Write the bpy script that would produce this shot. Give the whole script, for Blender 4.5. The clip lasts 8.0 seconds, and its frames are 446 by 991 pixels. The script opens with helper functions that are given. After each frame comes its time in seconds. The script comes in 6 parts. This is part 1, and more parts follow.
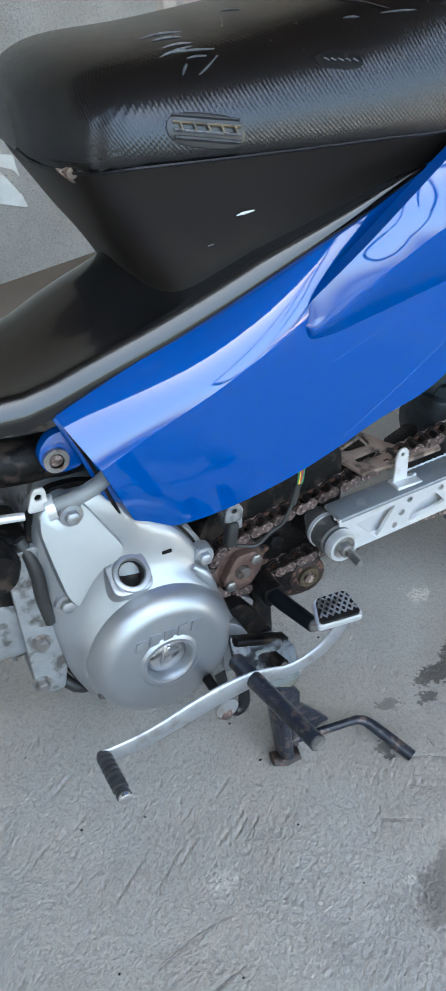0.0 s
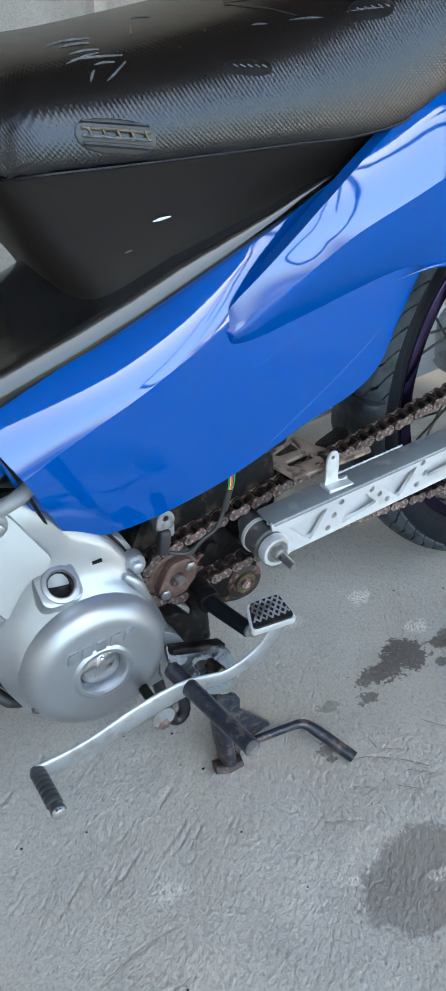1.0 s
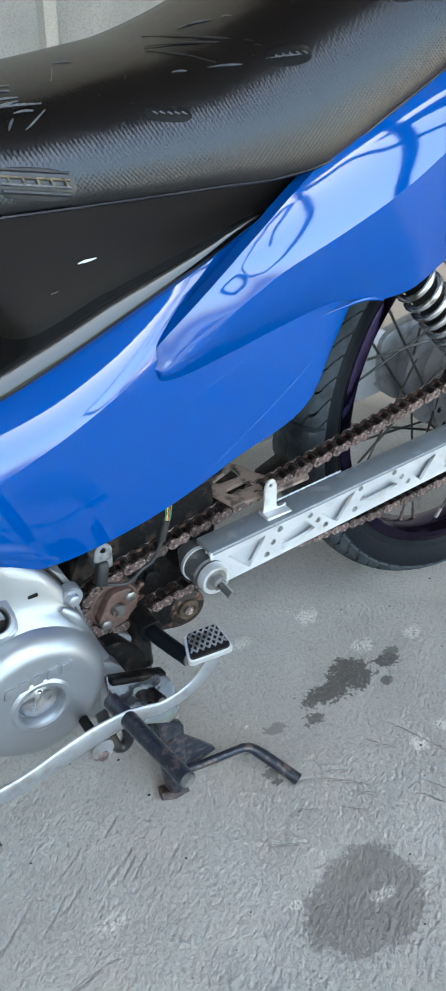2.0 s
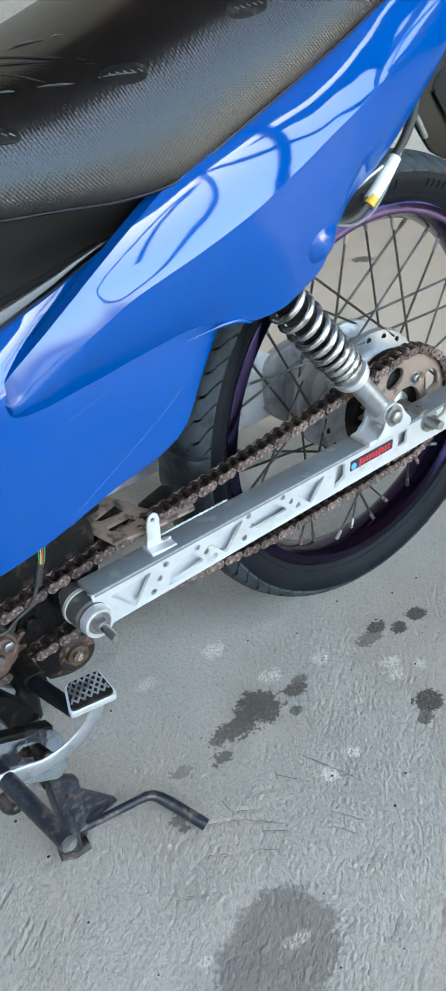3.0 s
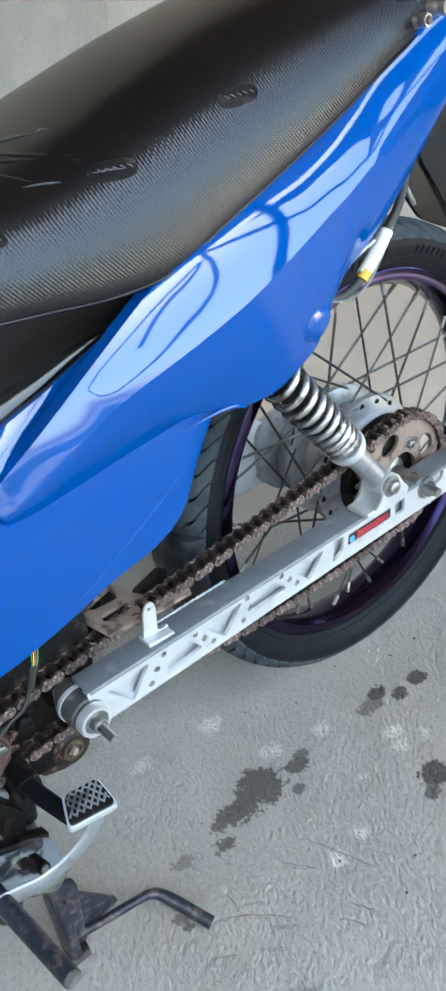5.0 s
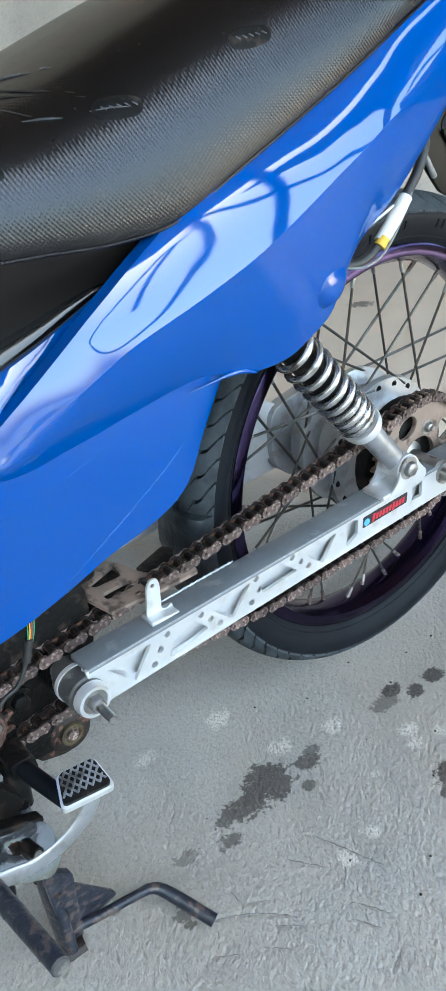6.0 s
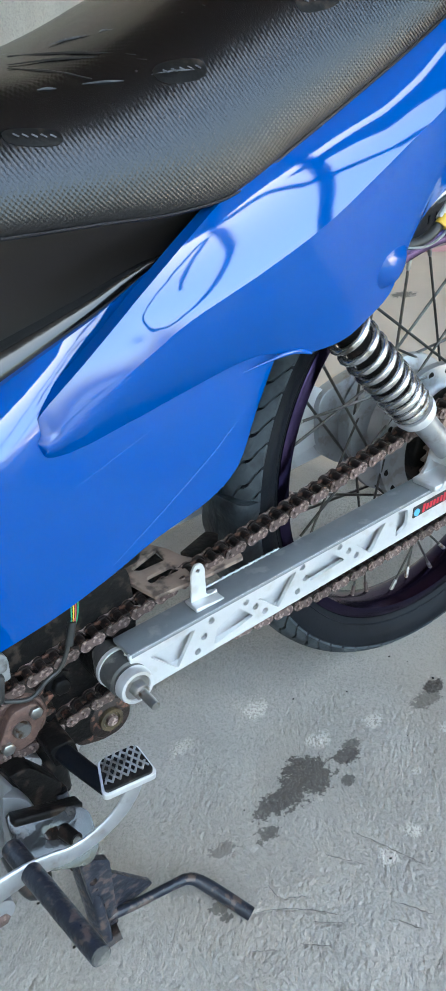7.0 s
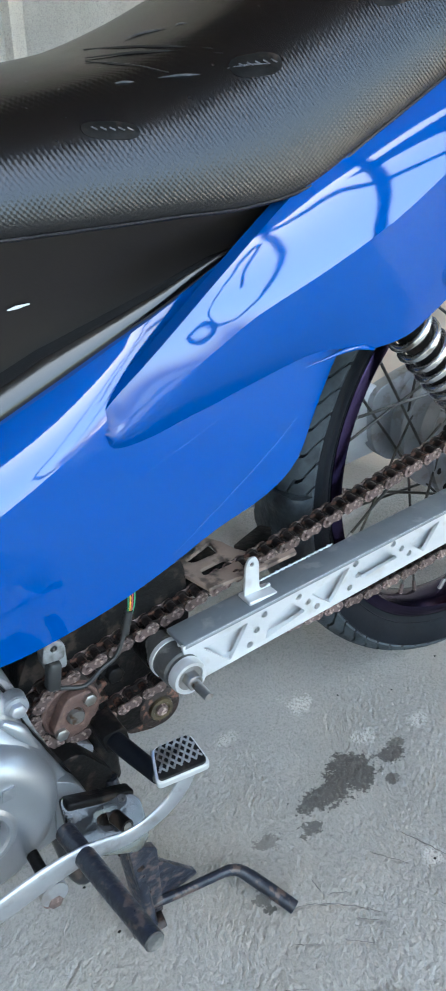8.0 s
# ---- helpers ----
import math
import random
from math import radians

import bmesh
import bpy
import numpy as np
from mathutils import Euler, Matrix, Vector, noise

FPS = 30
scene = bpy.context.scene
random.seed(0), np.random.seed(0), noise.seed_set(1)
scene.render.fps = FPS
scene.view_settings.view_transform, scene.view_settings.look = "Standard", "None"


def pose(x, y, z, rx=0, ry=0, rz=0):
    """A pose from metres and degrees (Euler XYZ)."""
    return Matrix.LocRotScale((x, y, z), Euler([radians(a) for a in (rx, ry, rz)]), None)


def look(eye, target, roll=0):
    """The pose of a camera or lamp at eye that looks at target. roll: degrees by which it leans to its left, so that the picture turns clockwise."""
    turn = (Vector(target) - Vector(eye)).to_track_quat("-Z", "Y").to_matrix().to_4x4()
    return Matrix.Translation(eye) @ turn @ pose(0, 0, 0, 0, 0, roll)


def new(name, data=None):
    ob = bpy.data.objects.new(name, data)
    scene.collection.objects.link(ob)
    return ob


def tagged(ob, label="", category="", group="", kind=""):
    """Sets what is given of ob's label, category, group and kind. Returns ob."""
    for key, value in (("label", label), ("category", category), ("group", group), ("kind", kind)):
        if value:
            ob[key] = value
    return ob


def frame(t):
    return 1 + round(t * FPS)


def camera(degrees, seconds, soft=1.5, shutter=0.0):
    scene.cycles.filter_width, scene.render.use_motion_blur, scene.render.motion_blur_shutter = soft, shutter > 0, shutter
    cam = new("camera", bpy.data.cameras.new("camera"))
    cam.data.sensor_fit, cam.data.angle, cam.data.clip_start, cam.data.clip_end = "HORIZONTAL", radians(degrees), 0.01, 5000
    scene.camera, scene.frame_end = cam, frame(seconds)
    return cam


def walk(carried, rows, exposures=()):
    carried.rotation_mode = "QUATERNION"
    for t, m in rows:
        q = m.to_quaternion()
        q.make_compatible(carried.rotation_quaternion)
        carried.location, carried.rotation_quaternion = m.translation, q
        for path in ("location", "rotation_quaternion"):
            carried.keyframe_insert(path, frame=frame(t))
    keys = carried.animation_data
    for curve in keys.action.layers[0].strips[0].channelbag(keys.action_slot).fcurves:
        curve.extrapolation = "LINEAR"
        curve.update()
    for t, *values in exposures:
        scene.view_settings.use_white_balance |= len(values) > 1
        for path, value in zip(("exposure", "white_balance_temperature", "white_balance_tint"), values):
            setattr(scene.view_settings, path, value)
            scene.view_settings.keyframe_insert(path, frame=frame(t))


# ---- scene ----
from mathutils.bvhtree import BVHTree

# ---- camera ----
PATH = [
    (0.0, (-0.386, -0.626, 0.745), (-0.007, 0.113, 0.189), -0.14),
    (0.5, (-0.378, -0.634, 0.743), (0.031, 0.096, 0.195), 0.11),
    (1.0, (-0.368, -0.636, 0.741), (0.063, 0.083, 0.195), 0.24),
    (2.3, (-0.334, -0.653, 0.770), (0.153, 0.040, 0.239), 1.38),
    (2.5, (-0.327, -0.656, 0.771), (0.180, 0.034, 0.255), 1.51),
    (3.0, (-0.285, -0.651, 0.750), (0.257, 0.018, 0.242), -0.02),
    (3.5, (-0.284, -0.647, 0.750), (0.279, 0.004, 0.243), -1.06),
    (4.0, (-0.280, -0.634, 0.745), (0.285, 0.018, 0.240), -1.27),
    (4.5, (-0.273, -0.635, 0.743), (0.314, 0.003, 0.245), -0.62),
    (5.0, (-0.264, -0.603, 0.783), (0.306, 0.064, 0.303), -0.83),
    (5.2, (-0.260, -0.612, 0.769), (0.301, 0.074, 0.305), -1.34),
    (6.3, (-0.251, -0.590, 0.728), (0.306, 0.100, 0.265), -0.28),
    (6.5, (-0.253, -0.583, 0.723), (0.295, 0.113, 0.258), 0.10),
    (7.0, (-0.255, -0.579, 0.719), (0.274, 0.127, 0.248), -0.38),
    (7.5, (-0.260, -0.575, 0.718), (0.254, 0.138, 0.241), -0.36),
    (8.0, (-0.271, -0.570, 0.720), (0.222, 0.157, 0.243), -0.21),
]
cam = camera(29.82, 8.0, soft=1.6, shutter=0.4)
walk(cam, [(t, look(eye, target, roll)) for t, eye, target, roll in PATH], exposures=[(0.0, 2.94, 6130, -3), (2.5, 3.17, 6230, -6), (5.0, 3.24, 6230, -6), (7.0, 3.20, 6180, -6), (8.0, 3.14, 6150, -5)])

# ---- light ----
world = bpy.data.worlds.new("daylight")
scene.world = world
world.use_nodes = True
wn = world.node_tree
sky = wn.nodes.new("ShaderNodeTexSky")
sky.sky_type, sky.sun_disc = "NISHITA", False
sky.sun_elevation, sky.sun_rotation = radians(74), radians(163)
sky.air_density, sky.dust_density, sky.ozone_density = 1.0, 3.7, 0.5
wn.links.new(sky.outputs["Color"], wn.nodes["Background"].inputs["Color"])
wn.nodes["Background"].inputs["Strength"].default_value = 0.15
sun = new("sun", bpy.data.lights.new("sun", "SUN"))
sun.data.energy, sun.data.angle, sun.data.color = 4.2, radians(0.6), (1.0, 0.975, 0.94)
sun.matrix_world = look((0.80, -2.64, 9.61), (0, 0, 0))


# ---- materials ----
def material(name, c1, c2, scale=8.0, rough=(0.4, 0.6), metal=0.0, bump=0.0, bscale=200.0, coat=0.0, spec=0.5,
             fleck=None, fscale=60.0, famount=0.3, rand=0.0, stretch=(1, 1, 1), coat_ior=1.5):
    """Two noise scales for colour, roughness and relief; fleck: a third colour in patches (rust, dirt)."""
    m = bpy.data.materials.new(name)
    m.use_nodes = True
    nt = m.node_tree
    L, N = nt.links.new, nt.nodes.new
    bsdf = nt.nodes["Principled BSDF"]
    co = N("ShaderNodeTexCoord")
    mp = N("ShaderNodeMapping")
    mp.inputs["Scale"].default_value = stretch
    L(co.outputs["Object"], mp.inputs["Vector"])
    n1 = N("ShaderNodeTexNoise")
    n1.inputs["Scale"].default_value, n1.inputs["Detail"].default_value = scale, 8.0
    n1.inputs["Roughness"].default_value = 0.65
    L(mp.outputs["Vector"], n1.inputs["Vector"])
    ramp = N("ShaderNodeMapRange")
    ramp.inputs[1].default_value, ramp.inputs[2].default_value = 0.3, 0.7
    L(n1.outputs["Fac"], ramp.inputs[0])
    mix = N("ShaderNodeMix")
    mix.data_type = "RGBA"
    mix.inputs[6].default_value, mix.inputs[7].default_value = (*c1, 1), (*c2, 1)
    L(ramp.outputs[0], mix.inputs[0])
    col = mix.outputs[2]
    if fleck:
        n2 = N("ShaderNodeTexNoise")
        n2.inputs["Scale"].default_value, n2.inputs["Detail"].default_value = fscale, 6.0
        L(mp.outputs["Vector"], n2.inputs["Vector"])
        r2 = N("ShaderNodeMapRange")
        r2.inputs[1].default_value, r2.inputs[2].default_value = 0.62 - famount * 0.3, 0.72 - famount * 0.3
        L(n2.outputs["Fac"], r2.inputs[0])
        mx2 = N("ShaderNodeMix")
        mx2.data_type = "RGBA"
        mx2.inputs[7].default_value = (*fleck, 1)
        L(r2.outputs[0], mx2.inputs[0])
        L(col, mx2.inputs[6])
        col = mx2.outputs[2]
    if rand:
        oi = N("ShaderNodeObjectInfo")
        hs = N("ShaderNodeHueSaturation")
        r3 = N("ShaderNodeMapRange")
        r3.inputs[3].default_value, r3.inputs[4].default_value = 1 - rand, 1 + rand
        L(oi.outputs["Random"], r3.inputs[0])
        L(r3.outputs[0], hs.inputs["Value"])
        L(col, hs.inputs["Color"])
        col = hs.outputs["Color"]
    L(col, bsdf.inputs["Base Color"])
    rr = N("ShaderNodeMapRange")
    rr.inputs[3].default_value, rr.inputs[4].default_value = rough
    nf = N("ShaderNodeTexNoise")
    nf.inputs["Scale"].default_value, nf.inputs["Detail"].default_value = bscale, 5.0
    L(mp.outputs["Vector"], nf.inputs["Vector"])
    L(nf.outputs["Fac"], rr.inputs[0])
    L(rr.outputs[0], bsdf.inputs["Roughness"])
    bsdf.inputs["Metallic"].default_value = metal
    bsdf.inputs["Specular IOR Level"].default_value = spec
    bsdf.inputs["Coat Weight"].default_value = coat
    bsdf.inputs["Coat Roughness"].default_value = 0.04
    bsdf.inputs["Coat IOR"].default_value = coat_ior
    if bump:
        b = N("ShaderNodeBump")
        b.inputs["Strength"].default_value, b.inputs["Distance"].default_value = 1.0, bump
        L(nf.outputs["Fac"], b.inputs["Height"])
        L(b.outputs["Normal"], bsdf.inputs["Normal"])
    return m


BLUE = material("blue_paint", (0.0, 0.055, 0.285), (0.0, 0.059, 0.30), 3.0, (0.45, 0.5), spec=0.0, coat=1.0, bump=0.00005, bscale=25, coat_ior=1.82)


def lacquer(m, face, edge):
    """Old clear lacquer: its gloss falls off where the surface is seen at a slant."""
    nt = m.node_tree
    lw, mr = nt.nodes.new("ShaderNodeLayerWeight"), nt.nodes.new("ShaderNodeMapRange")
    lw.inputs["Blend"].default_value = 0.5
    for k, q in enumerate((0.15, 0.6, face, edge)):
        mr.inputs[k + 1].default_value = q
    nt.links.new(lw.outputs["Facing"], mr.inputs[0])
    nt.links.new(mr.outputs[0], nt.nodes["Principled BSDF"].inputs["Coat Weight"])


lacquer(BLUE, 1.0, 0.42)
BLACK = material("black_plastic", (0.005, 0.005, 0.0055), (0.008, 0.0075, 0.0075), 12.0, (0.14, 0.22), bump=0.00005, bscale=700, coat=0.35)
MATT = material("dull_black_plastic", (0.005, 0.0048, 0.0046), (0.008, 0.0075, 0.007), 14.0, (0.34, 0.44), bump=0.00012, bscale=600, spec=0.13)
PANEL = material("dusty_black_panel", (0.0075, 0.0058, 0.0050), (0.011, 0.0085, 0.0072), 10.0, (0.36, 0.45), bump=0.0001, bscale=600, spec=0.42)
GLOSS = material("glossy_black_paint", (0.005, 0.005, 0.0065), (0.010, 0.010, 0.012), 25.0, (0.26, 0.45), coat=0.15, bump=0.0003, bscale=160,
                 fleck=(0.05, 0.035, 0.028), fscale=45, famount=0.1)
OILY = material("oily_black_paint", (0.004, 0.004, 0.006), (0.012, 0.012, 0.015), 30.0, (0.10, 0.3), coat=0.3, bump=0.0012, bscale=45,
                fleck=(0.05, 0.045, 0.045), fscale=60, famount=0.15)
ALLOY = material("brushed_aluminium", (0.68, 0.68, 0.69), (0.58, 0.59, 0.60), 18.0, (0.28, 0.42), metal=0.5, bump=0.00006, bscale=900,
                 fleck=(0.55, 0.54, 0.52), fscale=40, famount=0.2)
POLISH = material("polished_aluminium", (0.82, 0.82, 0.84), (0.7, 0.7, 0.72), 14.0, (0.16, 0.3), metal=1.0, bump=0.0001, bscale=60)
DULL = material("dull_plated_steel", (0.42, 0.43, 0.45), (0.33, 0.34, 0.36), 30.0, (0.3, 0.45), metal=0.7, bump=0.0002, bscale=160,
                fleck=(0.30, 0.29, 0.28), fscale=60, famount=0.25)
# scuffed aluminium of the arm's top, the dark ceiling's reflection put into its colour
ALLOY_SHADED = material("scuffed_shaded_aluminium", (0.235, 0.255, 0.275), (0.19, 0.205, 0.225), 24.0, (0.4, 0.55), metal=0.4, bump=0.0001, bscale=300,
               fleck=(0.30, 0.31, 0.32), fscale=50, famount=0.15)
SILVER = material("silver_engine_paint", (0.36, 0.373, 0.393), (0.32, 0.332, 0.352), 9.0, (0.31, 0.40), metal=0.75, bump=0.00008, bscale=420)
CAST = material("dirty_cast_aluminium", (0.34, 0.35, 0.36), (0.2, 0.2, 0.21), 30.0, (0.4, 0.6), metal=0.5, bump=0.0008, bscale=150,
                fleck=(0.10, 0.095, 0.09), fscale=55, famount=0.3)
STEEL = material("worn_steel", (0.42, 0.41, 0.40), (0.26, 0.25, 0.24), 40.0, (0.25, 0.45), metal=0.9, bump=0.0003, bscale=220,
                 fleck=(0.15, 0.10, 0.07), fscale=90, famount=0.12)
RUST = material("rusty_chain_steel", (0.135, 0.092, 0.083), (0.062, 0.042, 0.038), 160.0, (0.45, 0.7), metal=0.35, bump=0.0006, bscale=500,
                fleck=(0.30, 0.225, 0.20), fscale=220, famount=0.35, rand=0.35)
RUSTB = material("brown_rust", (0.13, 0.075, 0.06), (0.075, 0.045, 0.038), 120.0, (0.5, 0.7), metal=0.2, bump=0.0006, bscale=400,
                 fleck=(0.15, 0.09, 0.07), fscale=180, famount=0.25)
DARKRUST = material("oily_dark_steel", (0.012, 0.009, 0.008), (0.034, 0.023, 0.020), 120.0, (0.35, 0.6), metal=0.4, bump=0.0006, bscale=400,
                    fleck=(0.14, 0.07, 0.05), fscale=150, famount=0.25, rand=0.3)
STAND = material("rusting_black_paint", (0.008, 0.010, 0.017), (0.026, 0.030, 0.042), 55.0, (0.18, 0.5), coat=0.12, bump=0.0010, bscale=150,
                 fleck=(0.085, 0.062, 0.055), fscale=110, famount=0.30, spec=0.3)
GREASE = material("greasy_black_steel", (0.0035, 0.0034, 0.0038), (0.009, 0.008, 0.0075), 60.0, (0.3, 0.6), bump=0.0008, bscale=180,
                  fleck=(0.035, 0.026, 0.021), fscale=70, famount=0.25, spec=0.14)
BROWN = material("brown_primed_steel", (0.27, 0.195, 0.155), (0.20, 0.145, 0.115), 30.0, (0.45, 0.65), bump=0.0004, bscale=200,
                 fleck=(0.07, 0.05, 0.04), fscale=50, famount=0.3)
TREAD = material("dusty_tyre_rubber", (0.060, 0.071, 0.080), (0.026, 0.032, 0.038), 16.0, (0.6, 0.8), bump=0.0006, bscale=300,
                 fleck=(0.024, 0.029, 0.034), fscale=30, famount=0.36, spec=0.3)
WALLRUB = material("tyre_sidewall_rubber", (0.005, 0.006, 0.0085), (0.010, 0.0115, 0.015), 18.0, (0.38, 0.55), bump=0.0002, bscale=400, spec=0.10)
RUBBER = material("black_rubber", (0.016, 0.016, 0.017), (0.028, 0.027, 0.026), 30.0, (0.45, 0.6), bump=0.0003, bscale=400)
PURPLE = material("dark_purple_anodised", (0.040, 0.029, 0.078), (0.022, 0.017, 0.044), 12.0, (0.12, 0.24), metal=1.0, bump=0.0001, bscale=300)
SPOKE = material("dull_dark_spoke", (0.035, 0.033, 0.031), (0.10, 0.095, 0.088), 60.0, (0.3, 0.5), metal=0.8, bump=0.0003, bscale=300, rand=0.3)
SPRING = material("chromed_spring", (0.62, 0.62, 0.63), (0.46, 0.46, 0.47), 25.0, (0.16, 0.28), metal=0.9, fleck=(0.16, 0.14, 0.12), fscale=60, famount=0.15)
BOSS = material("dusty_grey_bush", (0.085, 0.085, 0.083), (0.05, 0.05, 0.05), 60.0, (0.4, 0.6), metal=0.2, bump=0.0004, bscale=250, fleck=(0.16, 0.15, 0.14), fscale=80, famount=0.2)
HOSE = material("grey_hose", (0.22, 0.23, 0.23), (0.15, 0.155, 0.16), 30.0, (0.4, 0.55))
WHITE = material("white_tape", (0.78, 0.77, 0.74), (0.65, 0.64, 0.6), 40.0, (0.4, 0.6), bump=0.0004, bscale=150)
YELLOW = material("yellow_tape", (0.75, 0.48, 0.05), (0.6, 0.36, 0.04), 60.0, (0.4, 0.6))
GREEN = material("green_wire", (0.03, 0.25, 0.12), (0.03, 0.2, 0.1), 60.0, (0.35, 0.5))
TOE = material("worn_grey_rubber", (0.04, 0.042, 0.047), (0.028, 0.029, 0.032), 40.0, (0.3, 0.45), bump=0.0002, bscale=300)
SOIL = material("dark_soil", (0.125, 0.115, 0.104), (0.22, 0.205, 0.19), 90.0, (0.7, 0.9), bump=0.0004, bscale=400)
FLAP = material("wrinkled_dark_rubber", (0.010, 0.013, 0.017), (0.034, 0.041, 0.048), 34.0, (0.28, 0.5), bump=0.004, bscale=40, spec=0.4,
                fleck=(0.010, 0.011, 0.013), fscale=50, famount=0.4)
RED = material("red_print", (0.55, 0.03, 0.05), (0.45, 0.02, 0.04), 60.0, (0.3, 0.45))
INK = material("black_print", (0.012, 0.012, 0.014), (0.02, 0.02, 0.022), 60.0, (0.3, 0.45))
SKYBLUE = material("light_blue_print", (0.12, 0.42, 0.75), (0.1, 0.36, 0.7), 60.0, (0.3, 0.45))
# pale scuffs; the same colour paints the glints on the seat's print
SCUFF_GLINT = material("pale_scuff_glint", (0.13, 0.135, 0.15), (0.02, 0.02, 0.025), 220.0, (0.2, 0.4))
CHIP = material("bare_white_chip", (0.75, 0.76, 0.78), (0.4, 0.41, 0.43), 300.0, (0.4, 0.6))
GILT = material("worn_gilt_print", (0.15, 0.11, 0.06), (0.03, 0.028, 0.025), 160.0, (0.25, 0.45), metal=0.3)
PINK = material("faded_pink_paint", (0.62, 0.33, 0.32), (0.5, 0.27, 0.27), 14.0, (0.5, 0.7))
PALERED = material("pale_red_print", (0.45, 0.07, 0.09), (0.35, 0.05, 0.07), 90.0, (0.4, 0.6))
PALEINK = material("pale_green_print", (0.45, 0.52, 0.42), (0.35, 0.4, 0.33), 90.0, (0.4, 0.6))


def seat_leather():
    """Black leatherette with a fine embossed grid."""
    m = material("embossed_black_leatherette", (0.003, 0.003, 0.0034), (0.0055, 0.005, 0.005), 9.0, (0.23, 0.29), spec=0.52)
    nt = m.node_tree
    L, N = nt.links.new, nt.nodes.new
    co = N("ShaderNodeTexCoord")
    sep = N("ShaderNodeSeparateXYZ")
    L(co.outputs["Object"], sep.inputs[0])

    def op(kind, a, b=None):
        n = N("ShaderNodeMath")
        n.operation = kind
        for k, v in enumerate((a, b)):
            if isinstance(v, (int, float)):
                n.inputs[k].default_value = v
            elif v is not None:
                L(v, n.inputs[k])
        return n.outputs[0]
    arc = op("SUBTRACT", sep.outputs["Z"], sep.outputs["Y"])
    u = op("MULTIPLY", op("ADD", sep.outputs["X"], op("MULTIPLY", arc, 0.12)), 1745)
    v = op("MULTIPLY", arc, 1900)
    flank = N("ShaderNodeMapRange")
    for k, q in enumerate((-0.070, -0.098, 0.0, 1.0)):
        flank.inputs[k + 1].default_value = q
    L(sep.outputs["Y"], flank.inputs[0])
    h = op("MULTIPLY", op("MULTIPLY", op("SINE", u), op("SINE", v)), flank.outputs[0])
    # sheen tinted cool by hand, in place of bluer sky reflections
    nt.nodes["Principled BSDF"].inputs["Specular Tint"].default_value = (0.88, 0.91, 1.0, 1)
    b = N("ShaderNodeBump")
    b.inputs["Strength"].default_value, b.inputs["Distance"].default_value = 1.0, 0.00009
    L(h, b.inputs["Height"])
    big = N("ShaderNodeTexNoise")
    big.inputs["Scale"].default_value, big.inputs["Detail"].default_value = 26.0, 2.0
    L(co.outputs["Object"], big.inputs["Vector"])
    b2 = N("ShaderNodeBump")
    b2.inputs["Strength"].default_value, b2.inputs["Distance"].default_value = 0.35, 0.0015
    L(big.outputs["Fac"], b2.inputs["Height"])
    L(b.outputs["Normal"], b2.inputs["Normal"])
    L(b2.outputs["Normal"], nt.nodes["Principled BSDF"].inputs["Normal"])
    return m


LEATHER = seat_leather()


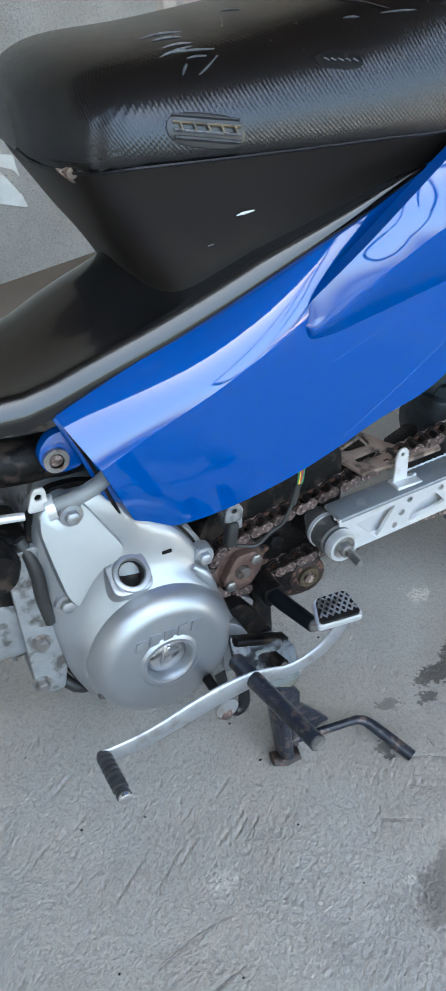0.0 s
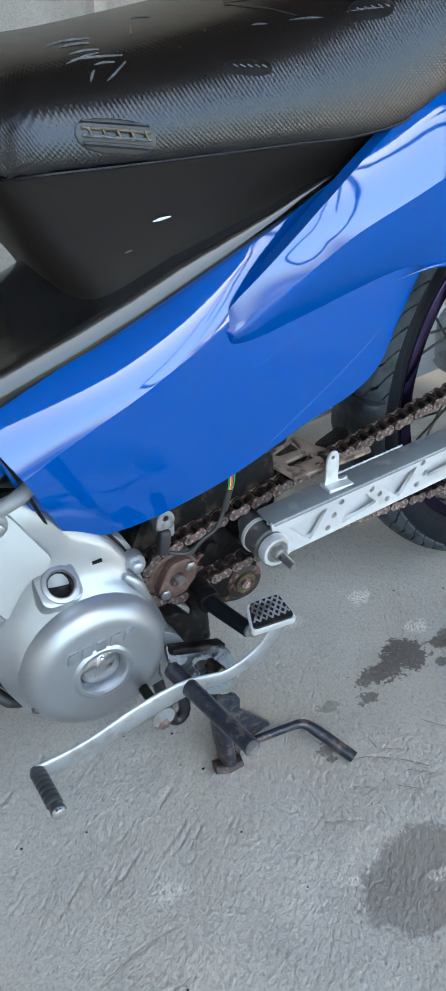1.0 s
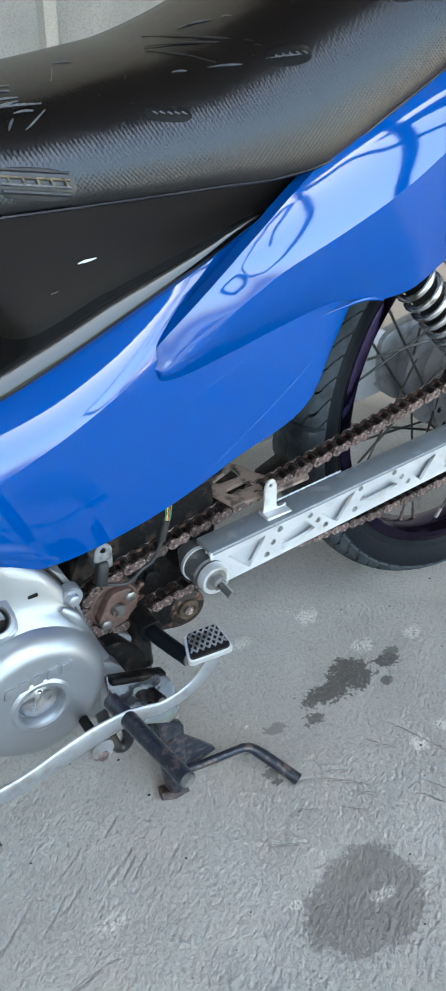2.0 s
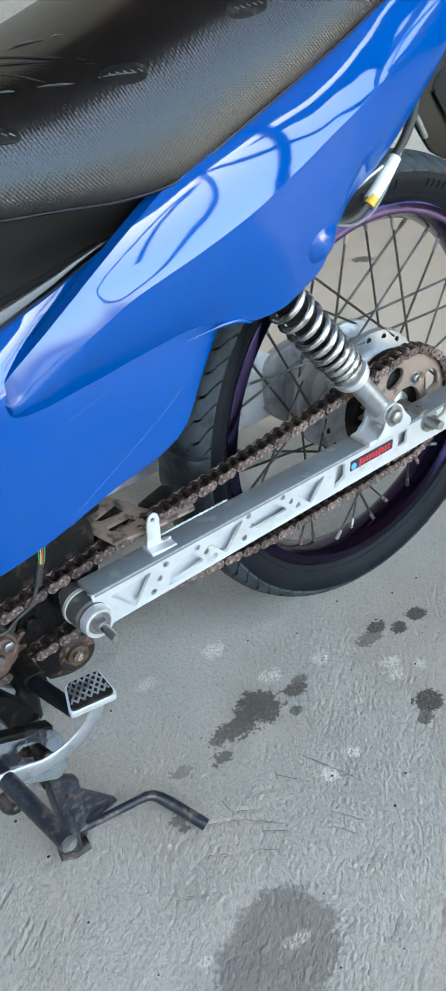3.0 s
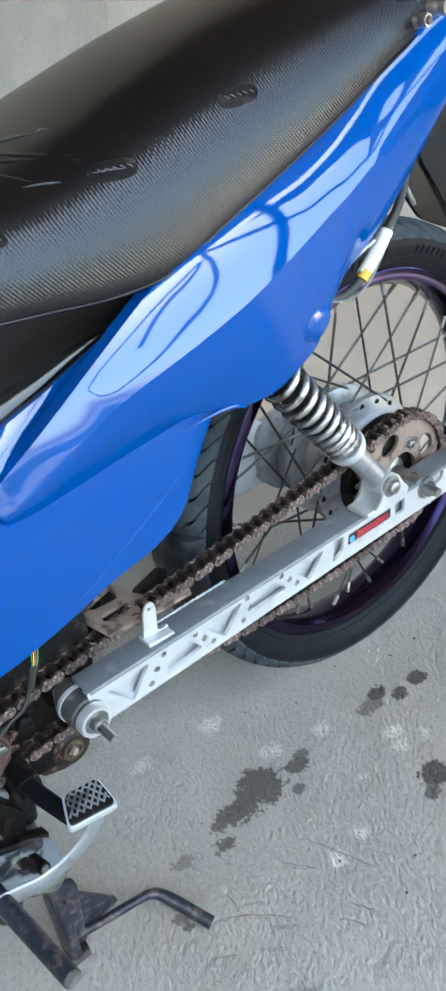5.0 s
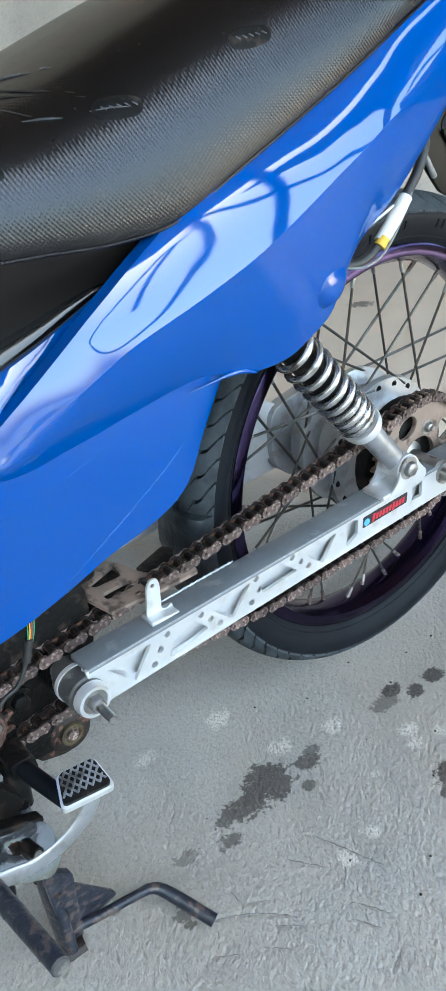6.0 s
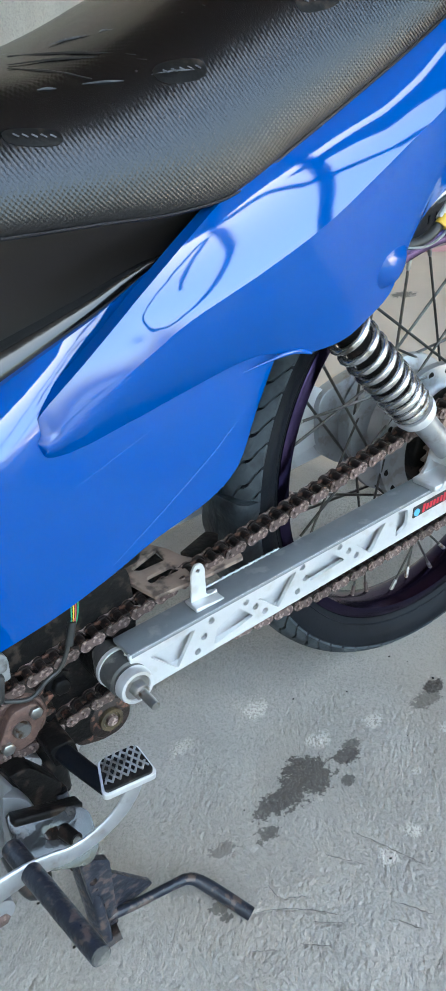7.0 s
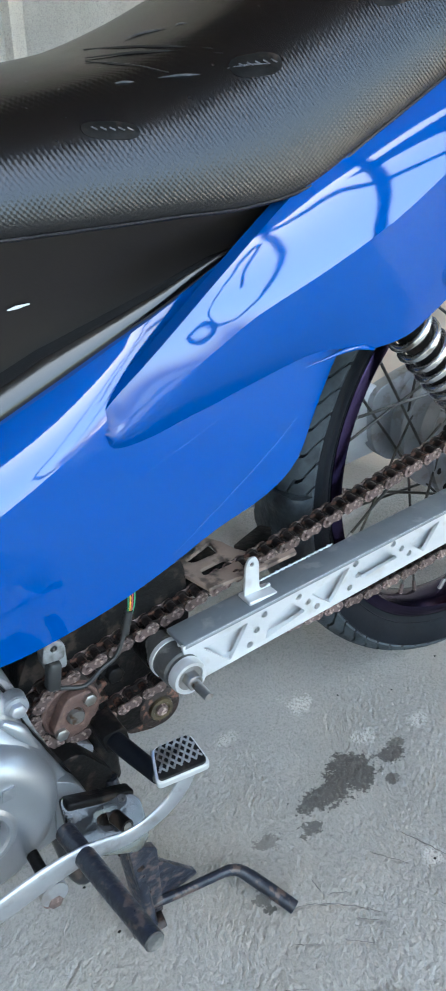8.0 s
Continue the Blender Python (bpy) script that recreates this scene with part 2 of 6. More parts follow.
def concrete(name, c1, c2, relief, stains=(), pale=(), brush=(1, 1, 1), dirt=None):
    """Rough concrete: coarse blotches, fine grain, raked relief; stains: (x, y, rx, ry, strength, raggedness) patches."""
    m = bpy.data.materials.new(name)
    m.use_nodes = True
    nt = m.node_tree
    L, N = nt.links.new, nt.nodes.new
    bsdf = nt.nodes["Principled BSDF"]
    co = N("ShaderNodeTexCoord")

    def op(kind, a, b=None, clamp=False):
        n = N("ShaderNodeMath")
        n.operation, n.use_clamp = kind, clamp
        for k, v in enumerate((a, b)):
            if isinstance(v, (int, float)):
                n.inputs[k].default_value = v
            elif v is not None:
                L(v, n.inputs[k])
        return n.outputs[0]

    def nz(scale, detail=8.0, rough=0.6, vec=None, dist=0.0):
        n = N("ShaderNodeTexNoise")
        n.inputs["Scale"].default_value, n.inputs["Detail"].default_value = scale, detail
        n.inputs["Roughness"].default_value, n.inputs["Distortion"].default_value = rough, dist
        L(vec or co.outputs["Object"], n.inputs["Vector"])
        return n.outputs["Fac"]

    def rng(v, a, b, c=0.0, d=1.0):
        n = N("ShaderNodeMapRange")
        for k, q in enumerate((a, b, c, d)):
            n.inputs[k + 1].default_value = q
        L(v, n.inputs[0])
        return n.outputs[0]

    def blend(f, a, b):
        n = N("ShaderNodeMix")
        n.data_type = "RGBA"
        L(f, n.inputs[0])
        for k, q in ((6, a), (7, b)):
            if isinstance(q, tuple):
                n.inputs[k].default_value = (*q, 1)
            else:
                L(q, n.inputs[k])
        return n.outputs[2]
    mp = N("ShaderNodeMapping")
    mp.vector_type = "TEXTURE"
    mp.inputs["Scale"].default_value = brush
    mp.inputs["Rotation"].default_value = (0, 0, -0.73)
    L(co.outputs["Object"], mp.inputs["Vector"])
    swirl = N("ShaderNodeTexNoise")
    swirl.inputs["Scale"].default_value, swirl.inputs["Detail"].default_value = 5.0, 2.0
    L(co.outputs["Object"], swirl.inputs["Vector"])
    bend = N("ShaderNodeVectorMath")
    bend.operation = "MULTIPLY_ADD"
    bend.inputs[1].default_value = (0.10, 0.10, 0.0)
    L(swirl.outputs["Color"], bend.inputs[0])
    L(mp.outputs["Vector"], bend.inputs[2])
    patch = rng(nz(11.0, 3.0, 0.6), 0.36, 0.62, 0.35, 1.0)
    rake = op("MULTIPLY", rng(nz(130.0, 3.0, 0.55, bend.outputs[0], 0.3), 0.34, 0.66), patch)
    grain = nz(520.0, 4.0, 0.7)
    blotch = nz(5.0, 6.0, 0.6)
    col = blend(rng(blotch, 0.35, 0.65), c1, c2)
    col = blend(rng(grain, 0.30, 0.75, 0.0, 0.42), col, tuple(q * 1.35 for q in c1))
    col = blend(rng(grain, 0.42, 0.28, 0.0, 0.3), col, tuple(q * 0.45 for q in c2))
    fine = rng(nz(240.0, 3.0, 0.6, bend.outputs[0], 0.2), 0.36, 0.64)
    # relief shading put into the colour: pits darker, crests lighter
    col = blend(rng(fine, 0.4, 0.0, 0.0, 0.32), col, tuple(q * 0.55 for q in c2))
    col = blend(rng(fine, 0.6, 1.0, 0.0, 0.3), col, tuple(q * 1.2 for q in c1))
    col = blend(rng(rake, 0.15, 0.0, 0.0, 0.3), col, tuple(q * 0.5 for q in c2))
    if dirt:
        # warm and cool patches of old cement
        hue = nz(3.1, 3.0, 0.5)
        col = blend(rng(hue, 0.50, 0.68, 0.0, 0.35), col, (c1[0] * 1.02, c1[1] * 0.92, c1[2] * 0.80))
        col = blend(rng(hue, 0.48, 0.32, 0.0, 0.35), col, (c2[0] * 0.90, c2[1] * 0.95, c2[2] * 1.05))
        sx = N("ShaderNodeSeparateXYZ")
        L(co.outputs["Object"], sx.inputs[0])
        far = rng(op("ADD", sx.outputs["Y"], op("MULTIPLY", blotch, 0.5)), 0.9, 1.75)
        col = blend(op("MULTIPLY", far, 0.8), col, dirt)
        # unseen ground beyond the porch, darkened to keep low reflections and bounce dim
        yard = rng(op("ADD", sx.outputs["Y"], op("MULTIPLY", blotch, 0.3)), -1.35, -1.5)
        col = blend(yard, col, (0.068, 0.074, 0.074))
        slab = rng(op("ADD", sx.outputs["X"], op("MULTIPLY", sx.outputs["Y"], 0.35)), 0.92, 1.0)
        col = blend(op("MULTIPLY", slab, rng(blotch, 0.3, 0.7, 0.86, 0.98)), col, (0.74, 0.63, 0.53))
    warp = nz(46.0, 7.0, 0.75)
    crumb = nz(210.0, 3.0, 0.6)
    wet = None
    sp = N("ShaderNodeSeparateXYZ")
    L(co.outputs["Object"], sp.inputs[0])
    for group in (stains, pale):
        for x, y, rx, ry, a, ragged in group:
            dx = op("DIVIDE", op("SUBTRACT", sp.outputs["X"], x), rx)
            dy = op("DIVIDE", op("SUBTRACT", sp.outputs["Y"], y), ry)
            d = op("SQRT", op("ADD", op("MULTIPLY", dx, dx), op("MULTIPLY", dy, dy)))
            d = op("ADD", d, rng(warp, 0.3, 0.7, -ragged, ragged))
            if group is pale:
                f = op("MULTIPLY", op("MULTIPLY", rng(d, 1.25, 0.55), a), rng(fine, 0.15, 0.6))
                col = blend(f, col, tuple(min(q * 1.75, 0.75) for q in c1))
            else:
                d = op("ADD", d, rng(crumb, 0.3, 0.7, -0.55 * ragged, 0.55 * ragged))
                f = op("MULTIPLY", op("MULTIPLY", rng(d, 1.08, 0.90), a), rng(fine, 0.0, 0.45, 0.72, 1.0))
                wet = f if wet is None else op("MAXIMUM", wet, f)
        if group is stains and wet is not None:
            col = blend(wet, col, (c2[0] * 0.18, c2[1] * 0.165, c2[2] * 0.16))
    L(col, bsdf.inputs["Base Color"])
    r = rng(grain, 0.2, 0.8, 0.75, 0.95)
    if wet is not None:
        r = op("SUBTRACT", r, op("MULTIPLY", wet, 0.25))
    L(r, bsdf.inputs["Roughness"])
    bsdf.inputs["Specular IOR Level"].default_value = 0.3
    b1 = N("ShaderNodeBump")
    b1.inputs["Strength"].default_value, b1.inputs["Distance"].default_value = 1.0, relief
    L(op("ADD", op("MULTIPLY", rake, 0.7), op("MULTIPLY", fine, 0.45)), b1.inputs["Height"])
    b2 = N("ShaderNodeBump")
    b2.inputs["Strength"].default_value, b2.inputs["Distance"].default_value = 1.0, relief * 0.45
    L(grain, b2.inputs["Height"])
    L(b1.outputs["Normal"], b2.inputs["Normal"])
    L(b2.outputs["Normal"], bsdf.inputs["Normal"])
    return m


GROUND = concrete("raked_concrete", (0.350, 0.332, 0.310), (0.287, 0.273, 0.255), 0.0010,
                  stains=[(0.224, -0.090, 0.036, 0.026, 0.85, 0.5), (0.190, -0.098, 0.030, 0.016, 0.85, 0.6), (0.163, -0.100, 0.020, 0.011, 0.8, 0.6), (0.141, -0.125, 0.013, 0.008, 0.75, 0.6),
                          (0.092, -0.112, 0.014, 0.008, 0.45, 0.7), (0.283, -0.096, 0.017, 0.011, 0.85, 0.5), (0.300, -0.085, 0.013, 0.007, 0.7, 0.5), (0.259, -0.123, 0.009, 0.007, 0.75, 0.5),
                          (0.429, -0.088, 0.022, 0.012, 0.6, 0.45), (0.455, -0.078, 0.015, 0.010, 0.93, 0.4), (0.478, -0.098, 0.016, 0.011, 0.93, 0.4), (0.521, -0.092, 0.016, 0.012, 0.93, 0.4),
                          (0.396, -0.215, 0.022, 0.016, 0.95, 0.35), (0.374, -0.230, 0.012, 0.010, 0.8, 0.4), (0.452, -0.229, 0.010, 0.007, 0.8, 0.4),
                          (0.036, -0.335, 0.066, 0.048, 0.52, 0.20), (0.060, -0.312, 0.040, 0.032, 0.52, 0.22), (0.053, -0.160, 0.012, 0.006, 0.6, 0.9), (0.050, -0.175, 0.006, 0.004, 0.7, 0.9), (1.87, 1.26, 0.045, 0.03, 0.8, 0.6)],
                  pale=[(0.247, 0.028, 0.022, 0.014, 0.75, 0.95), (0.275, -0.059, 0.014, 0.011, 0.65, 0.95), (0.350, -0.074, 0.015, 0.011, 0.6, 0.95), (0.413, -0.139, 0.016, 0.010, 0.65, 0.95), (0.404, -0.158, 0.014, 0.009, 0.6, 0.95),
                        (0.263, -0.212, 0.010, 0.008, 0.85, 0.8), (0.219, -0.218, 0.013, 0.011, 0.9, 0.8), (0.440, -0.166, 0.009, 0.007, 0.7, 0.8), (0.056, -0.338, 0.013, 0.006, 0.55, 0.95), (0.138, 0.029, 0.014, 0.010, 0.5, 0.95),
                        (-0.18, -0.22, 0.014, 0.010, 0.45, 0.95), (-0.02, -0.30, 0.006, 0.005, 0.7, 0.95), (0.33, -0.16, 0.007, 0.005, 0.5, 0.95)],
                  brush=(0.62, 1.0, 1.0), dirt=(0.20, 0.145, 0.10))
WALL = concrete("rendered_wall", (0.58, 0.545, 0.50), (0.43, 0.405, 0.375), 0.005)
WALLB = concrete("pale_rendered_wall", (0.52, 0.475, 0.42), (0.45, 0.41, 0.365), 0.0015)
CEIL = material("brown_timber_ceiling", (0.108, 0.074, 0.050), (0.078, 0.053, 0.036), 3.0, (0.6, 0.8), bump=0.002, bscale=40, stretch=(1, 8, 1))


# ---- mesh helpers ----
def link_mesh(name, bm, mat, parent=None, smooth=50):
    me = bpy.data.meshes.new(name)
    bmesh.ops.recalc_face_normals(bm, faces=bm.faces)
    bm.to_mesh(me)
    bm.free()
    me.materials.append(mat)
    ob = new(name, me)
    ob.parent = parent
    if smooth:
        me.shade_smooth()
        me.set_sharp_from_angle(angle=radians(smooth))
    return ob


def part(name, bm, mat, parent, label="", smooth=50):
    ob = link_mesh(name, bm, mat, parent, smooth)
    return tagged(ob, label)


def join(*bms):
    out = bmesh.new()
    for b in bms:
        me = bpy.data.meshes.new("tmp")
        b.to_mesh(me)
        b.free()
        out.from_mesh(me)
        bpy.data.meshes.remove(me)
    return out


def rings(loops, closed=True, caps=True):
    """A skin over rows of points; closed: each row is a loop."""
    bm = bmesh.new()
    rows = [[bm.verts.new(p) for p in loop] for loop in loops]
    n = len(rows[0])
    for a, b in zip(rows, rows[1:]):
        for i in range(n if closed else n - 1):
            j = (i + 1) % n
            bm.faces.new((a[i], a[j], b[j], b[i]))
    if caps and closed:
        bm.faces.new(rows[0])
        bm.faces.new(rows[-1])
    return bm


def smoothed(points, steps=4):
    """Catmull-Rom through the points."""
    p = [Vector(q) for q in points]
    p = [2 * p[0] - p[1], *p, 2 * p[-1] - p[-2]]
    out = []
    for a, b, c, d in zip(p, p[1:], p[2:], p[3:]):
        for k in range(steps):
            t = k / steps
            out.append(0.5 * (2 * b + (c - a) * t + (2 * a - 5 * b + 4 * c - d) * t * t + (3 * b - 3 * c + d - a) * t ** 3))
    return [*out, p[-2]]


def tube(points, r, seg=12, flat=None, steps=0, closed=False):
    """A round bar along points; r: one radius or one per point; flat: (width, height) of a flattened section."""
    pts = smoothed(points, steps) if steps else [Vector(q) for q in points]
    n = len(pts)
    radii = r if isinstance(r, (list, tuple)) else [r] * n
    if len(radii) != n:
        radii = [float(q) for q in np.interp(np.linspace(0, 1, n), np.linspace(0, 1, len(radii)), radii)]
    loops, up = [], Vector((0, 0, 1))
    for i in range(n):
        d = (pts[(i + 1) % n] - pts[i - 1]) if closed else (pts[min(i + 1, n - 1)] - pts[max(i - 1, 0)])
        d.normalize()
        if abs(d.z) > 0.95 and i == 0:
            up = Vector((0, 1, 0))
        side = d.cross(up).normalized()
        up = side.cross(d).normalized()
        w, h = flat if flat else (1, 1)
        loops.append([pts[i] + radii[i] * (side * w * math.cos(a) + up * h * math.sin(a)) for a in (2 * math.pi * k / seg for k in range(seg))])
    if closed:
        loops.append(loops[0])
        bm = rings(loops, True, False)
        bmesh.ops.remove_doubles(bm, verts=bm.verts, dist=1e-7)
        return bm
    return rings(loops)


def turned(profile, center, axis=(0, 1, 0), seg=48, arc=(0.0, 1.0)):
    """A turned body: profile of (offset along the axis, radius)."""
    ax = Vector(axis).normalized()
    u = ax.orthogonal().normalized()
    if abs(ax.y) > 0.99:
        u = Vector((1, 0, 0))
    v = ax.cross(u)
    c = Vector(center)
    loops = []
    for o, r in profile:
        r = max(r, 1e-5)
        loops.append([c + ax * o + r * (u * math.cos(a) + v * math.sin(a)) for a in (2 * math.pi * k / seg for k in range(seg))])
    return rings(loops)


def plate(outline, y0, y1, holes=(), bevel=0.0):
    """A flat plate in the x-z plane between y0 and y1, with holes through it."""
    bm = bmesh.new()
    edges = []
    for loop in (outline, *holes):
        vs = [bm.verts.new((x, y0, z)) for x, z in loop]
        edges += [bm.edges.new((vs[i], vs[(i + 1) % len(vs)])) for i in range(len(vs))]
    bmesh.ops.triangle_fill(bm, use_beauty=True, use_dissolve=False, edges=edges)
    got = bmesh.ops.extrude_face_region(bm, geom=list(bm.faces))
    for e in got["geom"]:
        if isinstance(e, bmesh.types.BMVert):
            e.co.y = y1
    bmesh.ops.recalc_face_normals(bm, faces=bm.faces)
    if bevel:
        rim = [e for e in bm.edges if len(e.link_faces) == 2 and e.calc_face_angle(0) > 0.6]
        bmesh.ops.bevel(bm, geom=rim, offset=bevel, segments=2, affect="EDGES", profile=0.5, clamp_overlap=True)
    return bm


def box(center, size, bevel=0.0, turn=None, seg=2):
    bm = bmesh.new()
    bmesh.ops.create_cube(bm, size=1.0)
    for v in bm.verts:
        v.co = Vector((v.co.x * size[0], v.co.y * size[1], v.co.z * size[2]))
    if bevel:
        bmesh.ops.bevel(bm, geom=bm.edges[:], offset=bevel, segments=seg, affect="EDGES", profile=0.5)
    m = Matrix.Translation(center)
    if turn:
        m = m @ Euler([radians(a) for a in turn]).to_matrix().to_4x4()
    bm.transform(m)
    return bm


def circle(cx, cz, r, n=12, sx=1.0, sz=1.0, turn=0.0):
    c, s = math.cos(turn), math.sin(turn)
    pts = [(r * sx * math.cos(2 * math.pi * k / n), r * sz * math.sin(2 * math.pi * k / n)) for k in range(n)]
    return [(cx + a * c - b * s, cz + a * s + b * c) for a, b in pts]


def rounded(poly, r, n=4):
    """The polygon with its corners rounded."""
    out = []
    for i, p in enumerate(poly):
        p, a, b = Vector(p), Vector(poly[i - 1]), Vector(poly[(i + 1) % len(poly)])
        ra = min(r, (a - p).length * 0.45)
        rb = min(r, (b - p).length * 0.45)
        s, e = p + (a - p).normalized() * ra, p + (b - p).normalized() * rb
        for k in range(n + 1):
            t = k / n
            q = s.lerp(p, t).lerp(p.lerp(e, t), t)
            out.append((q.x, q.y))
    return out


def hexbolt(center, r, h, axis=(0, -1, 0), stud=0.0, washer=True):
    a = Vector(axis).normalized()
    c = Vector(center)
    bms = [turned([(0, 0), (0, r), (h * 0.85, r), (h, r * 0.85), (h, 0)], c, a, 6)]
    if washer:
        bms.append(turned([(-0.002, 0), (-0.002, r * 1.5), (0.0005, r * 1.5), (0.0005, 0)], c, a, 20))
    if stud:
        bms.append(turned([(h * 0.9, r * 0.55), (h + stud, r * 0.5), (h + stud, 0)], c, a, 12))
    return join(*bms)


def thing(name, label, category, group="", kind="", at=(0, 0, 0)):
    ob = new(name)
    ob.location = at
    ob.empty_display_size = 0.05
    return tagged(ob, label, category, group, kind)


# ---- ground and walls ----
SCRATCHES = [[(0.071, -0.186), (0.094, -0.197), (0.119, -0.217), (0.135, -0.235)], [(0.111, -0.226), (0.133, -0.245)], [(0.171, -0.180), (0.194, -0.211)],
             [(0.213, -0.177), (0.229, -0.215), (0.242, -0.249)], [(0.188, -0.259), (0.206, -0.289)], [(0.172, -0.269), (0.187, -0.293)],
             [(0.047, -0.214), (0.066, -0.228)], [(0.087, -0.236), (0.107, -0.253)], [(-0.265, -0.265), (-0.231, -0.257), (-0.191, -0.252)],
             [(-0.229, -0.304), (-0.196, -0.299)], [(0.125, -0.393), (0.149, -0.382)], [(0.102, -0.171), (0.101, -0.188)], [(0.106, -0.192), (0.125, -0.203)],
             [(0.112, -0.358), (0.096, -0.360)], [(-0.005, -0.233), (0.032, -0.253)], [(0.184, -0.320), (0.167, -0.326)]]


def ground_sheet():
    """One sheet to the horizon, fine enough round the motorcycle to carry the raked crust."""
    step = 0.0016
    xs = np.concatenate([[-400, -60, -12, -4, -1.5, -0.8], np.arange(-0.56, 0.86, step), [1.1, 1.8, 4.5, 12, 60, 400]])
    ys = np.concatenate([[-400, -60, -12, -4, -1.5, -0.8], np.arange(-0.52, 0.34, step), [0.6, 1.2, 3.5, 12, 60, 400]])
    nx, ny = len(xs), len(ys)
    rng = np.random.default_rng(7)
    fx, fy = np.meshgrid(np.fft.fftfreq(nx, step), np.fft.fftfreq(ny, step))

    def field(angle, along, across, low=0.0):
        """Noise stretched along a direction; sizes in metres."""
        u = fx * math.cos(angle) + fy * math.sin(angle)
        v = -fx * math.sin(angle) + fy * math.cos(angle)
        q = (u * along) ** 2 + (v * across) ** 2
        f = np.exp(-q * 2.2) * (q / (q + low + 1e-9))
        h = np.fft.ifft2(np.fft.fft2(rng.standard_normal((ny, nx))) * f).real
        return h / h.std()
    calm = field(0, 0.16, 0.16)
    turn = field(0, 0.35, 0.35)
    w = 1 / (1 + np.exp(-3 * turn))
    rake = w * field(0.75, 0.011, 0.0042, 0.25) + (1 - w) * field(1.30, 0.010, 0.0042, 0.25)
    crust = field(0.9, 0.0050, 0.0036, 0.3)
    groove = field(0.62, 0.07, 0.0045, 0.3)
    groove = -np.clip(groove - 1.5, 0, 1.2) * (field(0, 0.2, 0.2) > 0.2)
    depth = 0.7 + 0.3 / (1 + np.exp(-2.2 * (calm + 0.5)))
    h = depth * (0.00037 * np.tanh(rake) + 0.00018 * crust) + 0.0012 * groove + 0.0005 * field(0, 0.05, 0.05)
    # scratches: shallow furrows along short lines
    gx, gy = np.meshgrid(xs, ys)
    for line in SCRATCHES:
        for (ax, ay), (bx, by) in zip(line, line[1:]):
            d = np.hypot(bx - ax, by - ay)
            t = np.clip(((gx - ax) * (bx - ax) + (gy - ay) * (by - ay)) / d ** 2, 0, 1)
            away = np.hypot(gx - ax - t * (bx - ax), gy - ay - t * (by - ay))
            h -= 0.0010 * np.exp(-(away / 0.0016) ** 2)
    fade = np.zeros((ny, nx))
    fade[7:-7, 7:-7] = 1.0
    pos = np.zeros((ny, nx, 3))
    pos[..., 0], pos[..., 1] = np.meshgrid(xs, ys)
    pos[..., 2] = h * fade
    idx = np.arange(nx * ny).reshape(ny, nx)
    quads = np.stack([idx[:-1, :-1], idx[:-1, 1:], idx[1:, 1:], idx[1:, :-1]], -1).reshape(-1, 4)
    me = bpy.data.meshes.new("ground")
    me.vertices.add(nx * ny)
    me.vertices.foreach_set("co", pos.ravel())
    me.loops.add(quads.size)
    me.loops.foreach_set("vertex_index", quads.ravel().astype(np.int32))
    me.polygons.add(len(quads))
    me.polygons.foreach_set("loop_start", np.arange(0, quads.size, 4, dtype=np.int32))
    me.update(calc_edges=True)
    me.materials.append(GROUND)
    me.shade_smooth()
    ob = new("ground", me)
    tagged(ob, "raked grey concrete yard with dark oil stains and pale spots", "ground", kind="structure")


ground_sheet()


def grit():
    """Loose dark grains on the concrete."""
    rng = np.random.default_rng(21)
    bms = []
    for k in range(46):
        x, y, r = rng.uniform(-0.36, 0.66), rng.uniform(-0.44, 0.02), rng.uniform(0.0006, 0.0017)
        bm = bmesh.new()
        bmesh.ops.create_icosphere(bm, subdivisions=1, radius=r)
        for v in bm.verts:
            v.co = Vector((v.co.x * rng.uniform(0.7, 1.5), v.co.y * rng.uniform(0.7, 1.3), v.co.z * 0.7)) + Vector((x, y, 0.0008))
        bms.append(bm)
    ob = link_mesh("grit", join(*bms), GREASE, smooth=0)
    tagged(ob, "loose dark grains scattered on the concrete", "grit", kind="stuff")


grit()


def scratch_dirt():
    """Dark dirt caught in the furrows of the scratches."""
    rng = np.random.default_rng(5)
    bms = []
    for line in SCRATCHES:
        pts = smoothed([Vector((x, y, 0)) for x, y in line], 8) if len(line) > 2 else [Vector((*line[0], 0)).lerp(Vector((*line[1], 0)), k / 9) for k in range(10)]
        pts = [p + Vector((rng.normal(0, 0.0005), rng.normal(0, 0.0005), 0.0)) for p in pts]
        n = len(pts) - 1
        radii = [0.00015 + rng.uniform(0.0001, 0.0006) * math.sin(math.pi * min(1.0, max(0.0, k / n))) ** 0.5 for k in range(n + 1)]
        bms.append(tube(pts, radii, 6))
    ob = link_mesh("scratch_dirt", join(*bms), SOIL, smooth=60)
    tagged(ob, "thin dark lines of dirt caught in scratches of the concrete", "dirt", kind="stuff")


scratch_dirt()
WA, WD = Vector((0.06, 1.494, 0)), Vector((0.910, 0.414, 0)).normalized()
WN = Vector((-WD.y, WD.x, 0))


def wall(name, a, d, n, length0, length1, height, mat, label):
    """A slab wall 0.15 thick behind the line a + s d."""
    bm = box((0, 0, 0), (1, 1, 1))
    for v in bm.verts:
        s = length0 if v.co.x < 0 else length1
        v.co = a + d * s + n * (0.15 if v.co.y > 0 else 0.0) + Vector((0, 0, height if v.co.z > 0 else -0.05))
    ob = link_mesh(name, bm, mat, smooth=0)
    return tagged(ob, label, "wall", kind="structure")


